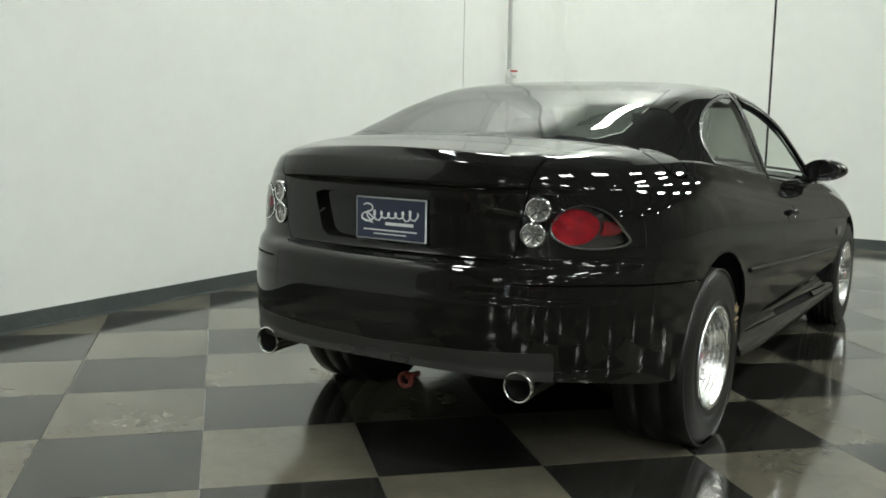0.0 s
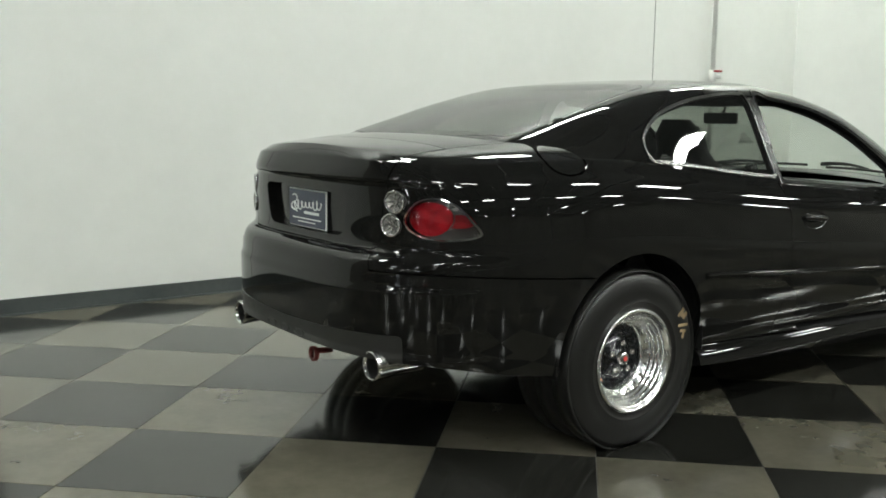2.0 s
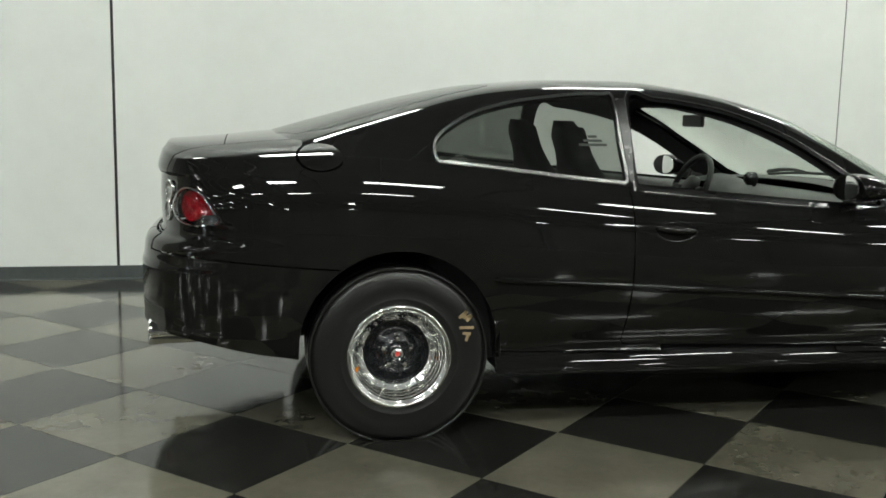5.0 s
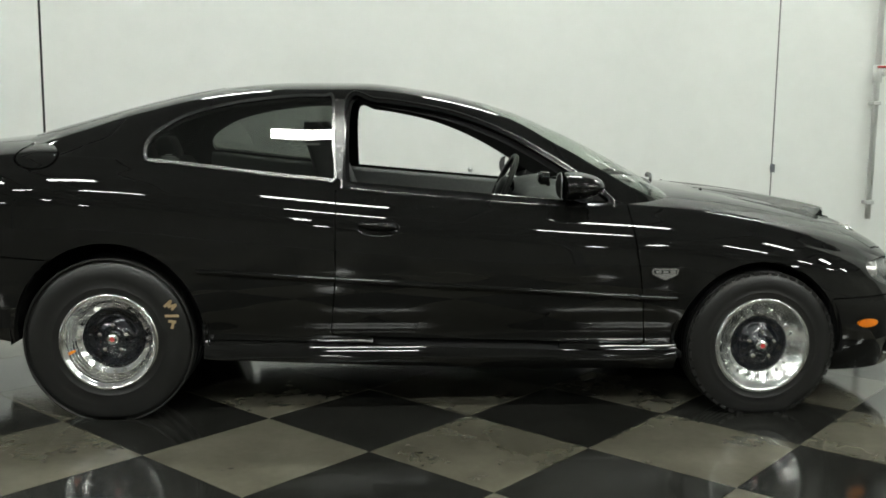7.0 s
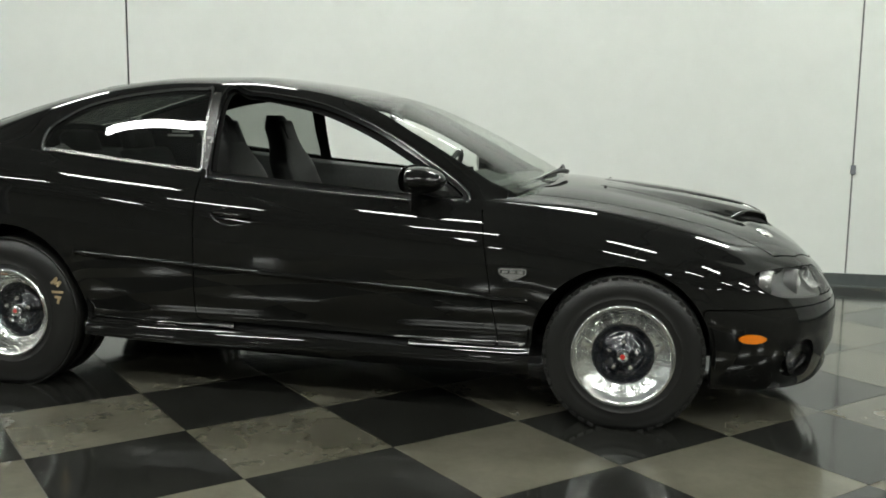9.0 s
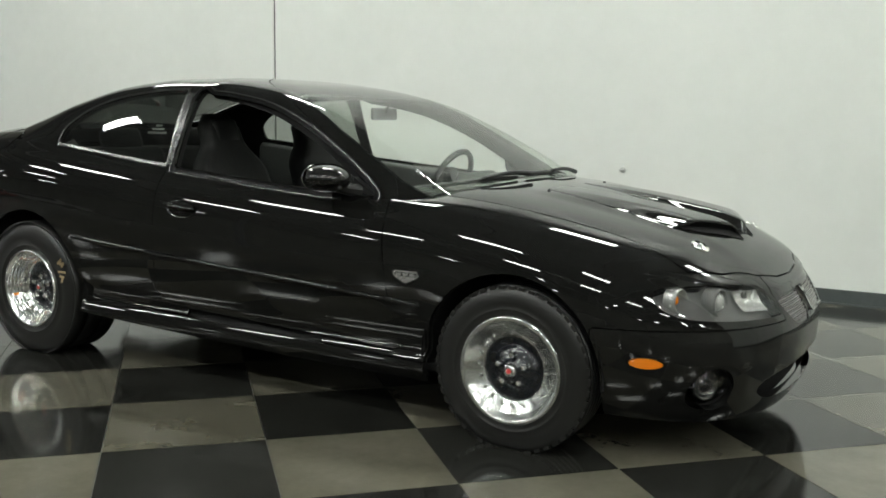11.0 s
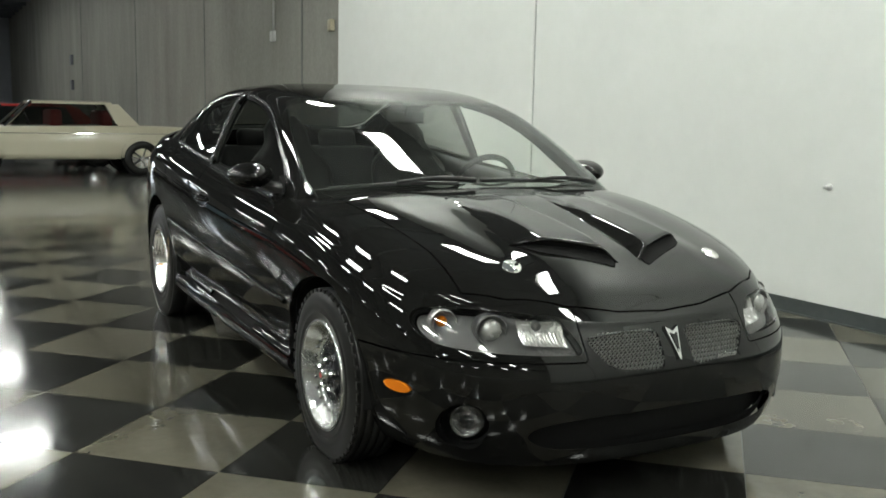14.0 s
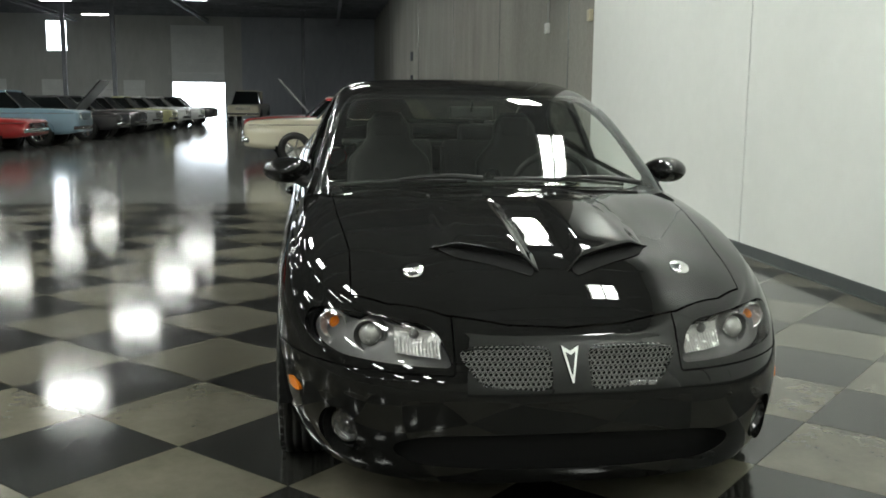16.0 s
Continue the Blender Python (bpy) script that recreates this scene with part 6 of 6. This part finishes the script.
    for e, nm in ((1, "front_bumper"), (-1, "rear_bumper")):
        bm = bmesh.new()
        tube(bm, [(e * (L + 0.05 - 0.12 * (y / W) ** 2), y, 0.50) for y in np.linspace(-W + 0.02, W - 0.02, 11)], 0.055, 8)
        part(nm, bm, CHROME, root, smooth=True)
    bm = bmesh.new()
    for k in range(5):
        box(bm, L - 0.02, L + 0.015, -W + 0.48, W - 0.48, belt - 0.29 + 0.035 * k, belt - 0.275 + 0.035 * k)
    part("grille", bm, CHROME, root)
    if hood_up:
        bm = bmesh.new()
        box(bm, 0, 1.25, -W + 0.2, W - 0.2, -0.02, 0.02, 0.01)
        bmesh.ops.transform(bm, matrix=pose(1.05, 0, belt + 0.03, 0, -48, 0), verts=bm.verts)
        part("raised_hood", bm, paint, root, "bonnet propped open")
    return root


CREAM, RED, BLUE = coat("cream_paint", (0.62, 0.58, 0.44)), coat("red_car_paint", (0.32, 0.012, 0.012)), coat("pale_blue_paint", (0.22, 0.33, 0.40))
BLACKC, SILV, WHITEC = coat("dark_car_paint", (0.02, 0.02, 0.022), ), coat("silver_car_paint", (0.35, 0.36, 0.36)), coat("white_car_paint", (0.65, 0.66, 0.64))
GOLD = coat("pale_yellow_paint", (0.42, 0.42, 0.22))
parked("classic_coupe", "cream classic hardtop coupe with red interior, tail to the wall", pose(-15.2, 0.15, 0, 0, 0, -90), CREAM, 5.0, 1.88, 1.38, 0.92, inside=RED_INT)
parked("red_classic_car", "red classic car parked beside the cream coupe", pose(-18.6, -0.15, 0, 0, 0, -90), RED, 5.0, 1.85, 1.32, 0.90)
parked("silver_classic_car", "silver classic car with its bonnet raised", pose(-22.0, -0.1, 0, 0, 0, -90), SILV, 4.9, 1.85, 1.34, 0.88, hood_up=True)
parked("pickup_truck", "old cream pickup truck near the far wall", pose(-49.5, -5.0, 0, 0, 0, -4), CREAM, 4.9, 1.75, 1.72, 1.0, truck=True)
row = ((-19.9, -10.3, RED, "red sports car in the row of parked cars", 0), (-22.5, -9.8, BLUE, "pale blue classic car in the row of parked cars", 0), (-26.3, -9.5, BLACKC, "black car with its bonnet raised in the row", 1), (-29.2, -9.5, BLACKC, "dark car in the row of parked cars", 0),
       (-31.9, -9.4, SILV, "silver car in the row of parked cars", 0), (-35.0, -9.3, GOLD, "pale yellow car in the row of parked cars", 0), (-38.0, -9.2, WHITEC, "white car in the row of parked cars", 0), (-41.4, -9.0, WHITEC, "white car in the row of parked cars", 0), (-45.2, -8.8, BLACKC, "dark car near the open door", 0))
for x, y, p, lab, up in row:
    parked("parked_car", lab, pose(x, y, 0, 0, 0, 90), p, 4.9, 1.84, 1.46 if p is BLUE else 1.22 if p is RED else 1.33, 1.0 if p is BLUE else 0.80 if p is RED else 0.88, hood_up=bool(up))
for x, p, lab in ((-24.0, WHITEC, "white car in the second row"), (-27.5, SILV, "silver car in the second row"), (-31.0, RED, "red car in the second row"), (-34.5, BLACKC, "dark car in the second row"), (-38.0, WHITEC, "white car in the second row"), (-41.5, SILV, "silver car in the second row")):
    parked("parked_car", lab, pose(x, -17.0, 0, 0, 0, 90), p, 4.9, 1.84, 1.36, 0.9)
# ---- chequered tiles ----
LX, LY, LS, LA = 0.1125, -0.8717, 0.605, math.radians(45.72)
AX, BX = Vector((math.cos(LA), math.sin(LA))), Vector((math.sin(LA), -math.cos(LA)))
Y_FAR, Y_NEAR = -9.5, -5.2


def cut(poly, n, d):
    """Keeps the side of a 2D outline where n.p <= d."""
    out = []
    for i, p in enumerate(poly):
        q = poly[(i + 1) % len(poly)]
        a, b = n.dot(p) - d, n.dot(q) - d
        if a <= 0:
            out.append(p)
        if a * b < 0:
            out.append(p + (q - p) * (a / (a - b)))
    return out


def tile_bm(poly, bm):
    top = [bm.verts.new((p.x, p.y, 0)) for p in poly]
    low = [bm.verts.new((p.x, p.y, -0.006)) for p in poly]
    mid = sum(poly, Vector((0, 0))) / len(poly)
    for v in top:
        v.co.x += (mid.x - v.co.x) * 0.004
        v.co.y += (mid.y - v.co.y) * 0.004
    area = sum(p.x * q.y - q.x * p.y for p, q in zip(poly, poly[1:] + poly[:1]))
    bm.faces.new(top if area > 0 else top[::-1])
    for i in range(len(poly)):
        j = (i + 1) % len(poly)
        bm.faces.new((top[i], low[i], low[j], top[j]) if area > 0 else (top[j], low[j], low[i], top[i]))


G = 0.0012
square = [AX * (a * LS) + BX * (b * LS) for a, b in ((G, G), (1 - G, G), (1 - G, 1 - G), (G, 1 - G))]
whole = {}
for key, m in ((0, TILE_DARK), (1, TILE_LIGHT)):
    b = bmesh.new()
    tile_bm([p.copy() for p in square], b)
    me = bpy.data.meshes.new("tile")
    b.to_mesh(me)
    b.free()
    me.materials.append(m)
    whole[key] = me
rest = {0: bmesh.new(), 1: bmesh.new()}
limits = ((Vector((-1, 0)), 7.32), (Vector((1, 0)), X_SIDE - 0.002), (Vector((-0.012, 1)), 2.948), (Vector((0, -1)), -Y_FAR))
for i in range(-40, 40):
    for j in range(-40, 40):
        o = Vector((LX, LY)) + AX * (i * LS) + BX * (j * LS)
        poly = [o + p for p in square]
        inside = [all(n.dot(p) <= d for n, d in limits) for p in poly]
        key = (i + j) % 2
        mid = o + (AX + BX) * (LS / 2)
        near = mid.y > Y_NEAR
        if all(inside) and near:
            t = new("tile", whole[key])
            t.location = (o.x, o.y, 0)
            t.parent = floor
            continue
        for n, d in limits:
            if len(poly) > 2:
                poly = cut(poly, n, d)
        if len(poly) > 2:
            if near:
                b = bmesh.new()
                tile_bm([p - o for p in poly], b)
                t = part("tile", b, (TILE_DARK, TILE_LIGHT)[key], floor)
                t.location = (o.x, o.y, 0)
            else:
                tile_bm(poly, rest[key])
for key, m in ((0, TILE_DARK), (1, TILE_LIGHT)):
    tagged(part("tiles", rest[key], m, floor), kind="stuff")
